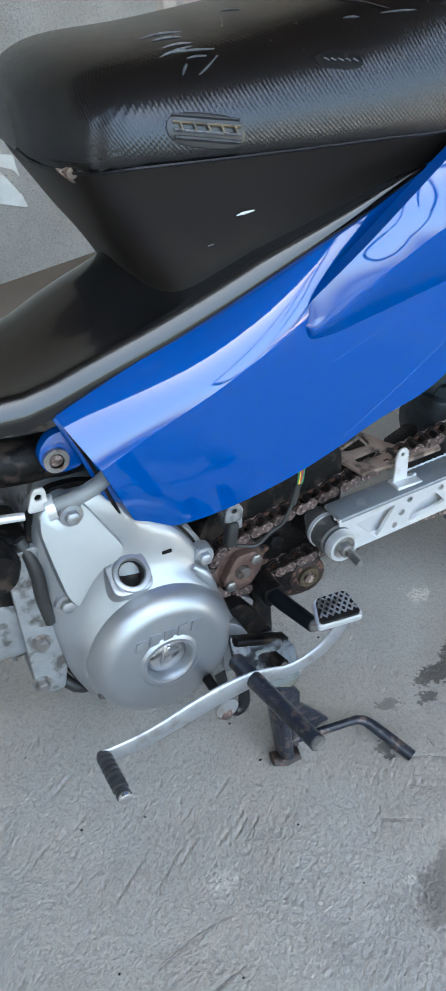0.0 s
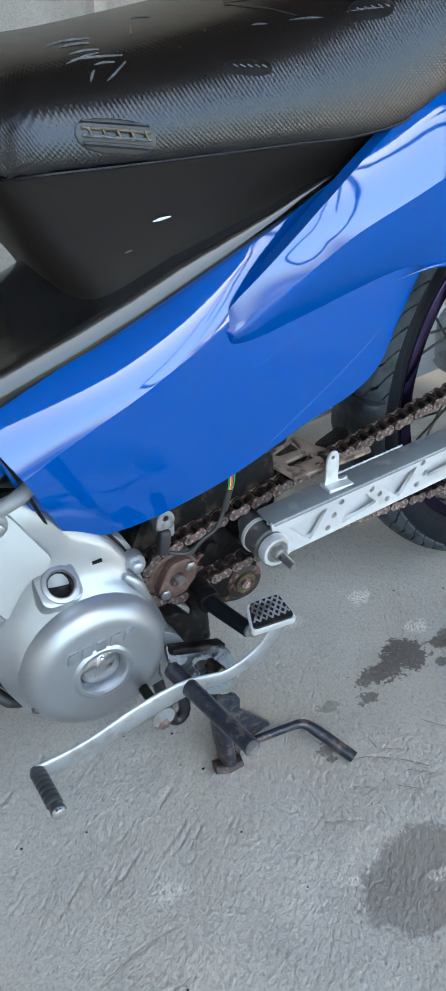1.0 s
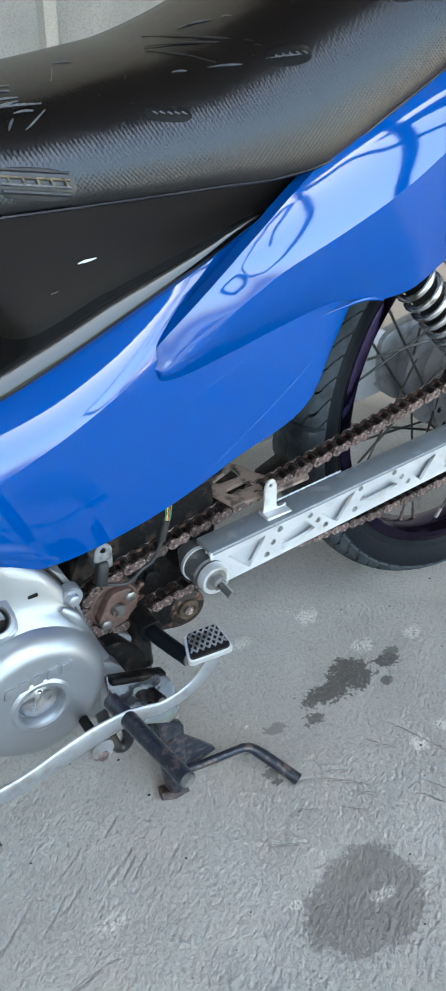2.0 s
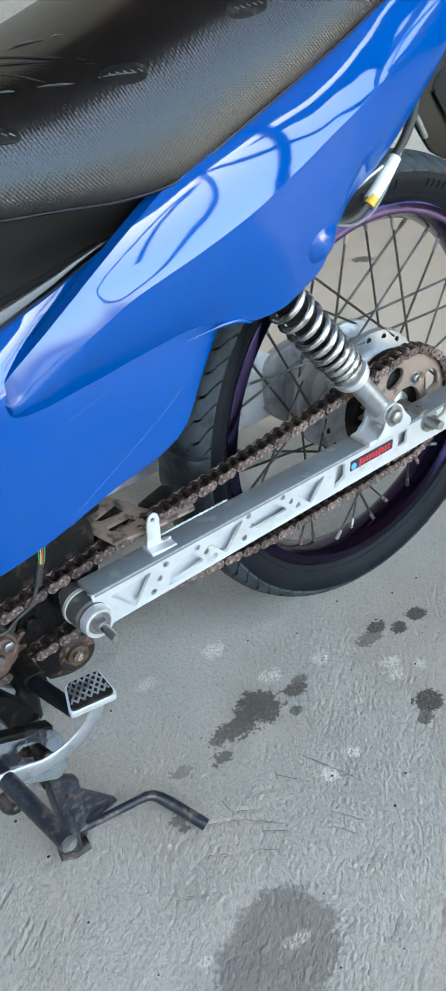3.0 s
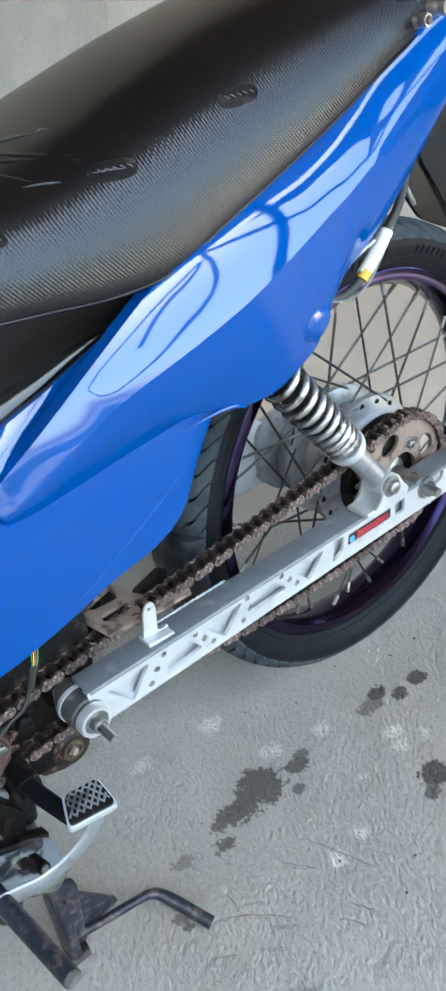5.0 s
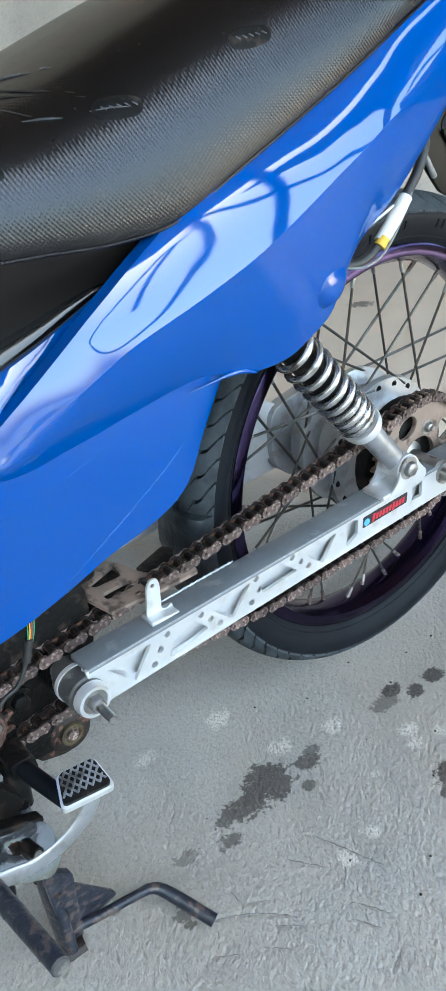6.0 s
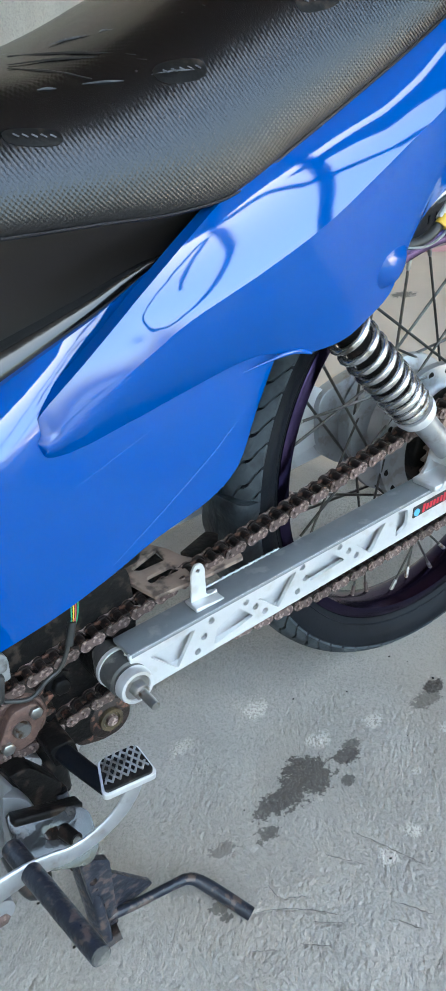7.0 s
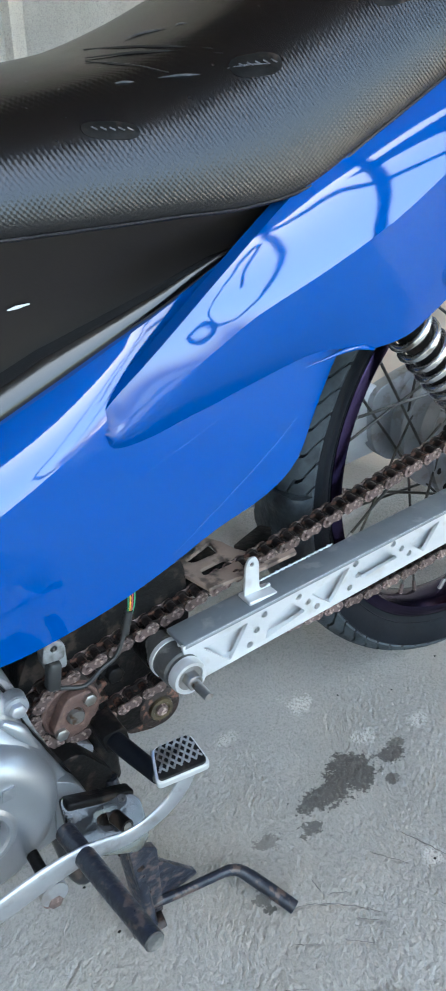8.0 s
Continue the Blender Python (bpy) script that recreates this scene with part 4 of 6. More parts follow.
def under_seat():
    """The dull black body under the seat and the centre cover that runs forward from it."""
    loops = []
    for k in range(9):
        z = 0.478 + 0.148 * k / 8
        xf = float(np.interp(z, [0.478, 0.50, 0.545, 0.561, 0.614, 0.645], [-0.136, -0.150, -0.176, -0.190, -0.226, -0.240]))
        w = float(np.interp(z, [0.478, 0.545, 0.58, 0.605, 0.645], [0.083, 0.086, 0.093, 0.102, 0.114]))
        row = []
        for a in np.linspace(0, math.pi, 17):
            c, s = math.cos(a), math.sin(a)
            row.append((xf + 0.05 - 0.05 * abs(s) ** 0.7, -w * math.copysign(abs(c) ** 0.55, c), z))
        lift, zr = 0.035 * k / 8, 0.53 + 0.096 * k / 8
        row += [(0.05, w + 0.005, zr), (0.24, w + 0.012, zr + 2.2 * lift), (0.26, w * 0.9, zr + 2.2 * lift), (0.26, -w * 0.9, zr + 2.2 * lift), (0.24, -w - 0.012, zr + 2.2 * lift), (0.05, -w - 0.005, zr)]
        loops.append(row)
    panel = part("under_seat_panel", rings(loops), PANEL, bike, "dull black plastic panel under the seat with a pale scratch", 30)
    part("scratch", tube([(-0.103, -0.0962, 0.5805), (-0.097, -0.0964, 0.5815), (-0.089, -0.0968, 0.5825)], [0.0004, 0.0012, 0.0005], 6, steps=3), CHIP, panel, "pale scratch")
    part("scratch", tube([(-0.123, -0.0905, 0.560), (-0.118, -0.0908, 0.561)], 0.0004, 6), SCUFF_GLINT, panel)
    loops = []
    for k in range(30):
        x = -0.52 + 0.60 * k / 29
        ze = float(np.interp(x, [-0.52, -0.291, -0.264, -0.250, -0.221, -0.171, -0.120, -0.060, 0.0, 0.05, 0.08], [0.463, 0.467, 0.468, 0.4735, 0.4840, 0.5010, 0.5210, 0.5480, 0.5750, 0.6010, 0.6160]))
        c0 = float(np.interp(x, [-0.52, -0.35, -0.30, -0.259, -0.237, -0.215, -0.194, -0.167, -0.060], [0.470, 0.476, 0.483, 0.495, 0.508, 0.519, 0.528, 0.540, 0.590]))
        q = float(np.interp(x, [-0.085, -0.03, 0.03], [1.0, 0.6, 0.2]))
        v0 = ze + 0.0136 * q
        mid = lambda f: v0 + (c0 + 0.005 - v0) * (3 * f * f - 2 * f ** 3)
        row = [(-0.1055, ze - 0.012), (-0.1072, ze - 0.004), (-0.1073, ze - 0.001), (-0.1073 + 0.0009 * q, ze + 0.0015 * q), (-0.1073 + 0.0037 * q, ze + 0.0062 * q), (-0.1073 + 0.0068 * q, ze + 0.0110 * q), (-0.1073 + 0.0088 * q, ze + 0.0128 * q), (-0.1073 + 0.0128 * q, v0), (-0.088, v0 - 0.004 * (1 - q))]
        row += [(-0.088 + 0.068 * f, mid(f)) for f in (0.15, 0.3, 0.45, 0.6, 0.75, 0.9, 1.0)]
        row += [(-0.008, c0 + 0.0035), (0.004, c0 - 0.001), (0.018, c0 - 0.008), (0.034, c0 - 0.018), (0.052, c0 - 0.034), (0.066, c0 - 0.056), (0.066, ze - 0.05)]
        sink = 0.020 * max(0.0, (x - 0.02) / 0.06) ** 2
        loops.append([(x, y + 0.2 * sink, z - sink) for y, z in row])
    part("centre_cover", rings(loops), BLACK, bike, "glossy black plastic centre cover over the frame", 60)


under_seat()


# ---- rear wheel and drive ----
HUB = Vector((0.464, 0.0, 0.326))
AXLE = HUB + Vector((0.006, 0, 0.0005))
HUB_CHAIN_Y = -0.0665


def rear_wheel():
    R, RIM = 0.285, 0.2335
    prof = [(-0.0235, 0.220), (-0.0245, 0.230), (-0.0225, RIM), (-0.0200, 0.2325), (-0.0195, 0.224), (-0.014, 0.2165), (0.014, 0.2165), (0.0195, 0.224),
            (0.0200, 0.2325), (0.0225, RIM), (0.0245, 0.230), (0.0235, 0.221), (0.017, 0.2160), (0.010, 0.2125), (0.0, 0.2115), (-0.010, 0.2125), (-0.017, 0.2160)]
    seg = 96
    loops = [[HUB + Vector((r * math.cos(a), y, r * math.sin(a))) for y, r in prof] for a in (2 * math.pi * k / seg for k in range(seg + 1))]
    bm = rings(loops, True, False)
    bmesh.ops.remove_doubles(bm, verts=bm.verts, dist=1e-6)
    wheel = part("rear_wheel", bm, PURPLE, bike, "dark purple anodised spoked rear wheel", 40)
    # tyre: sidewalls and crown, the crown cut by slanted grooves
    side = [(-0.019, 0.226), (-0.0215, 0.2345), (-0.0275, 0.243), (-0.0325, 0.252), (-0.0345, 0.261), (-0.0335, 0.2685)]
    crown = [(-0.0335, 0.2685), (-0.029, 0.2755), (-0.022, 0.2805), (-0.013, 0.2838), (-0.005, 0.285), (0.005, 0.285), (0.013, 0.2838), (0.022, 0.2805), (0.029, 0.2755), (0.0335, 0.2685)]
    seg = 144
    whole = side + crown[1:-1] + [(-y, r) for y, r in side[::-1]]
    lo = [[HUB + Vector((r * math.cos(a), y, r * math.sin(a))) for y, r in [*whole[:6], *[(q[0], q[1] - 0.0055) for q in crown[1:-1]], *whole[-6:]]] for a in (2 * math.pi * k / seg for k in range(seg + 1))]
    bm = rings(lo, True, False)
    bmesh.ops.remove_doubles(bm, verts=bm.verts, dist=1e-6)
    tyre = part("tyre", bm, WALLRUB, wheel, "worn black tyre, its tread grey with dust", 60)
    # tread blocks: slanted bars of crown rubber with grooves left between them
    blocks = 68

    def crown_r(y):
        return float(np.interp(abs(y), [0, 0.005, 0.013, 0.022, 0.029, 0.0335], [0.285, 0.285, 0.2838, 0.2805, 0.2755, 0.2685]))
    bm = bmesh.new()
    ny, na = 10, 3
    for half in (-1, 1):
        for b in range(blocks):
            a0 = 2 * math.pi * (b + (0.5 if half > 0 else 0.0)) / blocks
            pitch = 2 * math.pi / blocks
            grid = []
            for i in range(ny):
                y = half * (0.0012 + (0.0345 - 0.0012) * i / (ny - 1))
                lean = 0.15 * (abs(y) / 0.034) ** 1.4 + 0.012 * math.sin(abs(y) * 420)
                row = []
                # every second groove is short and stays on the shoulder
                short = abs(y) > 0.014
                cut = [0.17 if (b + e) % 2 == 0 else 0.14 if short else 0.004 for e in (0, 1)]
                for j in range(na):
                    a = a0 + pitch * (0.5 * cut[0] + (1 - 0.5 * cut[0] - 0.5 * cut[1]) * j / (na - 1)) - lean
                    rr = crown_r(min(abs(y), 0.0335))
                    row.append((a, y, rr))
                grid.append(row)
            vs = [[bm.verts.new(HUB + Vector((r * math.cos(a), y, r * math.sin(a)))) for a, y, r in row] for row in grid]
            ws = [[bm.verts.new(HUB + Vector(((r - 0.007) * math.cos(a), y * 0.97, (r - 0.007) * math.sin(a)))) for a, y, r in row] for row in grid]
            for i in range(ny - 1):
                for j in range(na - 1):
                    bm.faces.new((vs[i][j], vs[i][j + 1], vs[i + 1][j + 1], vs[i + 1][j]))
            for j in range(na - 1):
                bm.faces.new((vs[0][j], vs[0][j + 1], ws[0][j + 1], ws[0][j]))
                bm.faces.new((vs[-1][j], vs[-1][j + 1], ws[-1][j + 1], ws[-1][j]))
            for i in range(ny - 1):
                bm.faces.new((vs[i][0], vs[i + 1][0], ws[i + 1][0], ws[i][0]))
                bm.faces.new((vs[i][-1], vs[i + 1][-1], ws[i + 1][-1], ws[i][-1]))
    tread = part("tread", bm, TREAD, wheel, "dusty grey tread blocks", 40)
    # mould lines and unreadable sidewall print
    for r in (0.2405, 0.2655):
        y = -float(np.interp(r, [0.2345, 0.243, 0.252, 0.261, 0.2685], [0.0215, 0.0275, 0.0325, 0.0345, 0.0335])) - 0.0001
        part("mould_line", tube([HUB + Vector((r * math.cos(a), y, r * math.sin(a))) for a in (2 * math.pi * k / 72 for k in range(72))], 0.0006, 5, closed=True), WALLRUB, wheel)

    def print_bars(a0, a1, n, mat, h=0.0045):
        for k in range(n):
            a = radians(a0 + (a1 - a0) * k / max(n - 1, 1))
            pts = [HUB + Vector((r * math.cos(a), y - 0.0002, r * math.sin(a))) for r, y in ((0.2505, -0.0320), (0.2505 + h, -0.0335), (0.2505 + 2 * h, -0.0345))]
            part("print_bar", tube(pts, 0.0011, 5), mat, wheel)
    print_bars(-28, -16, 7, PALERED)
    print_bars(-12, 2, 8, PALEINK)
    print_bars(62, 80, 9, WALLRUB)
    print_bars(92, 104, 6, WALLRUB)
    # hub, its two flanges with holes, brake plate
    prof = [(-0.036, 0.0), (-0.036, 0.050), (-0.026, 0.056), (-0.020, 0.064), (-0.019, 0.084), (-0.013, 0.086), (-0.010, 0.070), (0.008, 0.060), (0.020, 0.066), (0.026, 0.084), (0.032, 0.085), (0.036, 0.074), (0.060, 0.072), (0.064, 0.060), (0.070, 0.040), (0.070, 0.0)]
    hub = part("hub", turned(prof, HUB, (0, 1, 0), 64), DULL, wheel, "dusty silver aluminium drum hub", 35)
    for k in range(18):
        a = 2 * math.pi * k / 18
        c = HUB + Vector((0.076 * math.cos(a), -0.0195, 0.076 * math.sin(a)))
        part("hub_hole", turned([(0, 0.0), (0, 0.0028), (-0.0012, 0.0033), (0.0, 0.0042)], c, (0, -1, 0), 10), GREASE, hub)
    part("brake_plate", join(turned([(0.0, 0.0), (0.0, 0.064), (0.008, 0.068), (0.012, 0.060), (0.020, 0.030), (0.020, 0)], HUB + Vector((0, 0.066, 0)), (0, 1, 0), 48),
                             plate(rounded([(0.36, 0.372), (0.40, 0.385), (0.47, 0.40), (0.52, 0.36), (0.50, 0.29), (0.40, 0.275), (0.365, 0.305)], 0.02), 0.062, 0.078, bevel=0.003)), DULL, wheel, "silver brake plate")
    part("drive_flange", turned([(-0.060, 0.0), (-0.060, 0.046), (-0.053, 0.056), (-0.050, 0.064), (-0.046, 0.0665), (-0.036, 0.0665), (-0.033, 0.060), (-0.033, 0)], HUB + Vector((0.003, 0, 0)), (0, 1, 0), 48), GREASE, wheel, "greasy black drive flange")
    # 36 spokes, three-cross, with nipples
    count = 0
    for s in (-1, 1):
        yf, rf = (-0.016, 0.078) if s < 0 else (0.030, 0.078)
        for k in range(18):
            a_rim = 2 * math.pi * (k * 2 + (0 if s < 0 else 1)) / 36 + 0.06
            sweep = radians(58 if k % 2 else -58)
            a_hub = a_rim + sweep
            p = HUB + Vector((rf * math.cos(a_hub), yf + (0.003 if k % 2 else -0.003), rf * math.sin(a_hub)))
            q = HUB + Vector((0.213 * math.cos(a_rim), s * 0.004, 0.213 * math.sin(a_rim)))
            part("spoke", tube([p, q], 0.0016, 6), SPOKE, wheel)
            d = (q - p).normalized()
            part("nipple", tube([q - d * 0.015, q - d * 0.013, q + d * 0.002], [0.0018, 0.0024, 0.0026], 8), STEEL if k % 3 else RUST, wheel)
    # rear sprocket with teeth and windows
    T, rp = 36, 0.0729
    outline = []
    for k in range(T):
        a = 2 * math.pi * k / T
        for off, r in ((-0.25, rp - 0.003), (0.12, rp - 0.003), (0.40, rp + 0.0045), (0.60, rp + 0.0045)):
            b = a + off * 2 * math.pi / T
            outline.append((AXLE.x + r * math.cos(b), AXLE.z + r * math.sin(b)))
    holes = [circle(AXLE.x + 0.050 * math.cos(a), AXLE.z + 0.050 * math.sin(a), 0.0155, 14, 0.82, 1.0, a) for a in (radians(30 + 90 * k) for k in range(4))]
    sp = part("rear_sprocket", plate(outline, HUB_CHAIN_Y - 0.003, HUB_CHAIN_Y + 0.003, [*holes, circle(AXLE.x, AXLE.z, 0.027, 24)], 0.0006), BROWN, wheel, "rusty brown rear sprocket", 35)
    for k in range(4):
        a = radians(75 + 90 * k)
        part("sprocket_bolt", hexbolt(AXLE + Vector((0.038 * math.cos(a), HUB_CHAIN_Y - 0.003, 0.038 * math.sin(a))), 0.006, 0.006, stud=0.003), STEEL, sp)
    # axle with spacers and nut
    part("axle", join(turned([(-0.128, 0.0), (-0.128, 0.0055), (-0.105, 0.006), (0.115, 0.006), (0.115, 0.0)], HUB, (0, 1, 0), 20),
                      turned([(-0.104, 0.0), (-0.104, 0.012), (-0.065, 0.012), (-0.062, 0.020), (-0.050, 0.020), (-0.050, 0.0)], HUB, (0, 1, 0), 24)), STEEL, wheel)
    return wheel


rear_wheel()
FRONT = Vector((-0.081, 0.0, 0.234))
CHAIN_Y = -0.0582


def chain_path():
    """Points one pitch apart round both sprockets, with a little sag below."""
    r1, r2 = 0.0320, 0.0735
    d = Vector((AXLE.x - FRONT.x, AXLE.z - FRONT.z))
    base = math.atan2(d.y, d.x)
    off = math.acos((r1 - r2) / d.length)
    pts = []
    up, lo = base + off, base - off
    for k in range(41):
        t = k / 40
        a = Vector((FRONT.x + r1 * math.cos(up), FRONT.z + r1 * math.sin(up)))
        b = Vector((AXLE.x + r2 * math.cos(up), AXLE.z + r2 * math.sin(up)))
        p = a.lerp(b, t)
        pts.append((p.x, p.y - 0.004 * 4 * t * (1 - t)))
    for k in range(1, 40):
        a = up + (lo - up) * k / 40
        pts.append((AXLE.x + r2 * math.cos(a), AXLE.z + r2 * math.sin(a)))
    for k in range(41):
        t = k / 40
        a = Vector((AXLE.x + r2 * math.cos(lo), AXLE.z + r2 * math.sin(lo)))
        b = Vector((FRONT.x + r1 * math.cos(lo), FRONT.z + r1 * math.sin(lo)))
        p = a.lerp(b, t)
        pts.append((p.x, p.y + float(np.interp(p.x, [-0.08, 0.0, 0.1, 0.246, 0.3155, 0.40, 0.464], [0, 0.009, 0.005, -0.009, -0.007, -0.003, 0]))))
    for k in range(1, 40):
        a = lo - (2 * math.pi - (up - lo)) * k / 40
        pts.append((FRONT.x + r1 * math.cos(a), FRONT.z + r1 * math.sin(a)))
    p = np.array(pts + [pts[0]])
    s = np.concatenate([[0], np.cumsum(np.linalg.norm(np.diff(p, axis=0), axis=1))])
    n = int(round(s[-1] / 0.0127 / 2)) * 2
    at = np.linspace(0, s[-1], n + 1)
    return np.stack([np.interp(at, s, p[:, 0]), np.interp(at, s, p[:, 1])], 1)


def link_plate(y, thick, pitch, r):
    pts = []
    for k in range(8):
        a = radians(-90 + 180 * k / 7)
        pts.append((pitch / 2 + r * math.cos(a), r * math.sin(a)))
    pts.append((0, r * 0.72))
    for k in range(8):
        a = radians(90 + 180 * k / 7)
        pts.append((-pitch / 2 + r * math.cos(a), r * math.sin(a)))
    pts.append((0, -r * 0.72))
    return plate(pts, y - thick / 2, y + thick / 2)


def drive_chain():
    path = chain_path()
    pitch = float(np.linalg.norm(path[1] - path[0]))

    def make(y, r, pins):
        bms = [link_plate(-y, 0.0016, pitch, r), link_plate(y, 0.0016, pitch, r)]
        for s in (-0.5, 0.5):
            if pins:
                bms.append(turned([(-y - 0.0022, 0.0), (-y - 0.0022, 0.0018), (y + 0.0022, 0.0018), (y + 0.0022, 0.0)], (s * pitch, 0, 0), (0, 1, 0), 8))
            else:
                bms.append(turned([(-y, 0.0), (-y, 0.0042), (y, 0.0042), (y, 0.0)], (s * pitch, 0, 0), (0, 1, 0), 10))
        return join(*bms)
    chain = None
    meshes = {}
    for i in range(len(path) - 1):
        a, b = path[i], path[i + 1]
        mid, ang = (a + b) / 2, math.atan2(b[1] - a[1], b[0] - a[0])
        m = Matrix.Translation((mid[0], float(np.interp(mid[0], [0.05, 0.40], [CHAIN_Y, HUB_CHAIN_Y])), mid[1])) @ Matrix.Rotation(-ang, 4, "Y")
        outer = i % 2 == 0
        if outer not in meshes:
            ob = part("chain" if chain is None else "chain_link", make(0.0085 if outer else 0.0060, 0.0056 if outer else 0.0059, outer), RUST if outer else DARKRUST, bike if chain is None else chain)
            meshes[outer] = ob.data
            ob.matrix_basis = m if chain is None else chain.matrix_basis.inverted() @ m
            if chain is None:
                chain = tagged(ob, "rusty brown roller chain")
        else:
            ob = new("chain_link", meshes[outer])
            ob.parent = chain
            ob.matrix_basis = chain.matrix_basis.inverted() @ m
    # front sprocket and its retainer
    T, rp = 14, 0.0320
    outline = []
    for k in range(T):
        a = 2 * math.pi * k / T
        for off, r in ((-0.25, rp - 0.003), (0.12, rp - 0.003), (0.40, rp + 0.0045), (0.60, rp + 0.0045)):
            b = a + off * 2 * math.pi / T
            outline.append((FRONT.x + r * math.cos(b), FRONT.z + r * math.sin(b)))
    sp = part("front_sprocket", plate(outline, -0.0612, -0.0552, bevel=0.0005), DARKRUST, bike, "rusty front sprocket with a bolted retainer")
    part("sprocket_face", turned([(-0.0612, 0.0265), (-0.0655, 0.0258), (-0.0662, 0.0235), (-0.0640, 0.0215), (-0.0640, 0.0)], (FRONT.x, 0, FRONT.z), (0, 1, 0), 36), RUSTB, sp, "rusty round face")
    part("retainer", plate([(FRONT.x + x, FRONT.z + z) for x, z in rounded([(-0.022, -0.010), (-0.012, -0.022), (0.010, -0.018), (0.022, 0.006), (0.014, 0.021), (-0.006, 0.020), (-0.014, 0.006)], 0.006)], -0.0735, -0.0615,
                           [circle(FRONT.x, FRONT.z, 0.008, 12)], 0.0008), RUSTB, sp)
    part("shaft_end", turned([(-0.077, 0), (-0.077, 0.0065), (-0.075, 0.0075), (-0.060, 0.0075)], (FRONT.x, 0, FRONT.z), (0, 1, 0), 14), STEEL, sp)
    for dx, dz in ((-0.014, -0.012), (0.013, 0.012)):
        part("retainer_bolt", hexbolt((FRONT.x + dx, -0.0735, FRONT.z + dz), 0.0058, 0.004, washer=False), STEEL, sp)


drive_chain()


# ---- swingarm and damper ----
def top_z(x):
    return 0.2865 + (x - 0.008) * 0.102


def bot_z(x):
    return 0.2450 + (x - 0.020) * 0.112


def swingarm():
    y0, y1 = -0.1050, -0.1015
    outline = [(0.012, bot_z(0.012)), (0.15, bot_z(0.15)), (0.30, bot_z(0.30)), (0.536, bot_z(0.536)), (0.534, top_z(0.534)), (0.40, top_z(0.40)), (0.25, top_z(0.25)), (0.10, top_z(0.10)), (0.004, top_z(0.004))]

    def tri(*p):
        cx, cz = sum(q[0] for q in p) / len(p), sum(q[1] for q in p) / len(p)
        return rounded([(cx + 1.10 * (x - cx), cz + 1.10 * (z - cz)) for x, z in p], 0.0022, 3)
    holes = [tri((0.026, 0.2760), (0.068, 0.2825), (0.051, 0.2530)), tri((0.094, 0.2735), (0.116, 0.2845), (0.131, 0.2700), (0.091, 0.2590)),
             tri((0.182, 0.2960), (0.141, 0.2850), (0.163, 0.2675)), tri((0.222, 0.3020), (0.243, 0.2860), (0.202, 0.2800), (0.199, 0.2880)),
             tri((0.298, 0.3070), (0.261, 0.2965), (0.281, 0.2810)), tri((0.316, 0.3120), (0.331, 0.3105), (0.331, 0.2950), (0.317, 0.2860)),
             tri((0.416, 0.3240), (0.432, 0.3260), (0.433, 0.3060), (0.419, 0.3050))]
    for x, z in ((0.087, 0.2850), (0.079, 0.2720), (0.072, 0.2590), (0.125, 0.2880), (0.136, 0.2785), (0.147, 0.2690), (0.195, 0.2850), (0.186, 0.2740), (0.191, 0.2985), (0.238, 0.3030), (0.250, 0.2940), (0.261, 0.2850)):
        holes.append(circle(x, z, 0.0034, 10))
    arm = part("swingarm", plate(outline, y0, y1, holes), ALLOY, bike, "silver aluminium swingarm with cut-out triangles", 30)

    def slab(name, za, zb, ya, yb, xa=0.006, xb=0.535, bev=0.0012):
        bm = bmesh.new()
        bmesh.ops.create_cube(bm, size=1.0)
        for v in bm.verts:
            x = xa if v.co.x < 0 else xb
            v.co = Vector((x, ya if v.co.y < 0 else yb, (za if v.co.z < 0 else zb)(x)))
        bmesh.ops.bevel(bm, geom=bm.edges[:], offset=bev, segments=2, affect="EDGES", profile=0.5)
        return part(name, bm, ALLOY, arm)
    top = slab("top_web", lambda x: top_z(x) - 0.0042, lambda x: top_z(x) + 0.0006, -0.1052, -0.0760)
    # top face coloured darker than the side, in place of the ceiling's reflection
    top.data.materials[0] = ALLOY_SHADED
    slab("bottom_web", lambda x: bot_z(x) - 0.0006, lambda x: bot_z(x) + 0.0034, -0.1052, -0.0760)
    slab("inner_web", lambda x: bot_z(x) + 0.002, lambda x: top_z(x) - 0.003, -0.0958, -0.0925)
    # rear end plate, far arm
    part("end_cap", plate([(0.5335, bot_z(0.535)), (0.5375, bot_z(0.538)), (0.5355, top_z(0.535)), (0.5320, top_z(0.532))], -0.1045, -0.0765, bevel=0.0008), BROWN, arm, "cut tube end with a brown rim")
    bm = bmesh.new()
    bmesh.ops.create_cube(bm, size=1.0)
    for v in bm.verts:
        x = 0.0 if v.co.x < 0 else 0.54
        v.co = Vector((x, 0.078 if v.co.y < 0 else 0.108, (bot_z(x) if v.co.z < 0 else top_z(x))))
    bmesh.ops.bevel(bm, geom=bm.edges[:], offset=0.003, segments=2, affect="EDGES", profile=0.5)
    part("far_arm", bm, ALLOY, arm, "far aluminium arm")
    part("far_lug", plate(rounded([(0.33, 0.375), (0.36, 0.385), (0.40, 0.36), (0.415, 0.32), (0.33, 0.30), (0.325, 0.34)], 0.012), 0.070, 0.077, [circle(0.348, 0.366, 0.004, 10)], 0.001), ALLOY, arm)
    # pivot boss: bush, ring, nut and stud
    pv = (0.004, -0.1150, 0.2625)
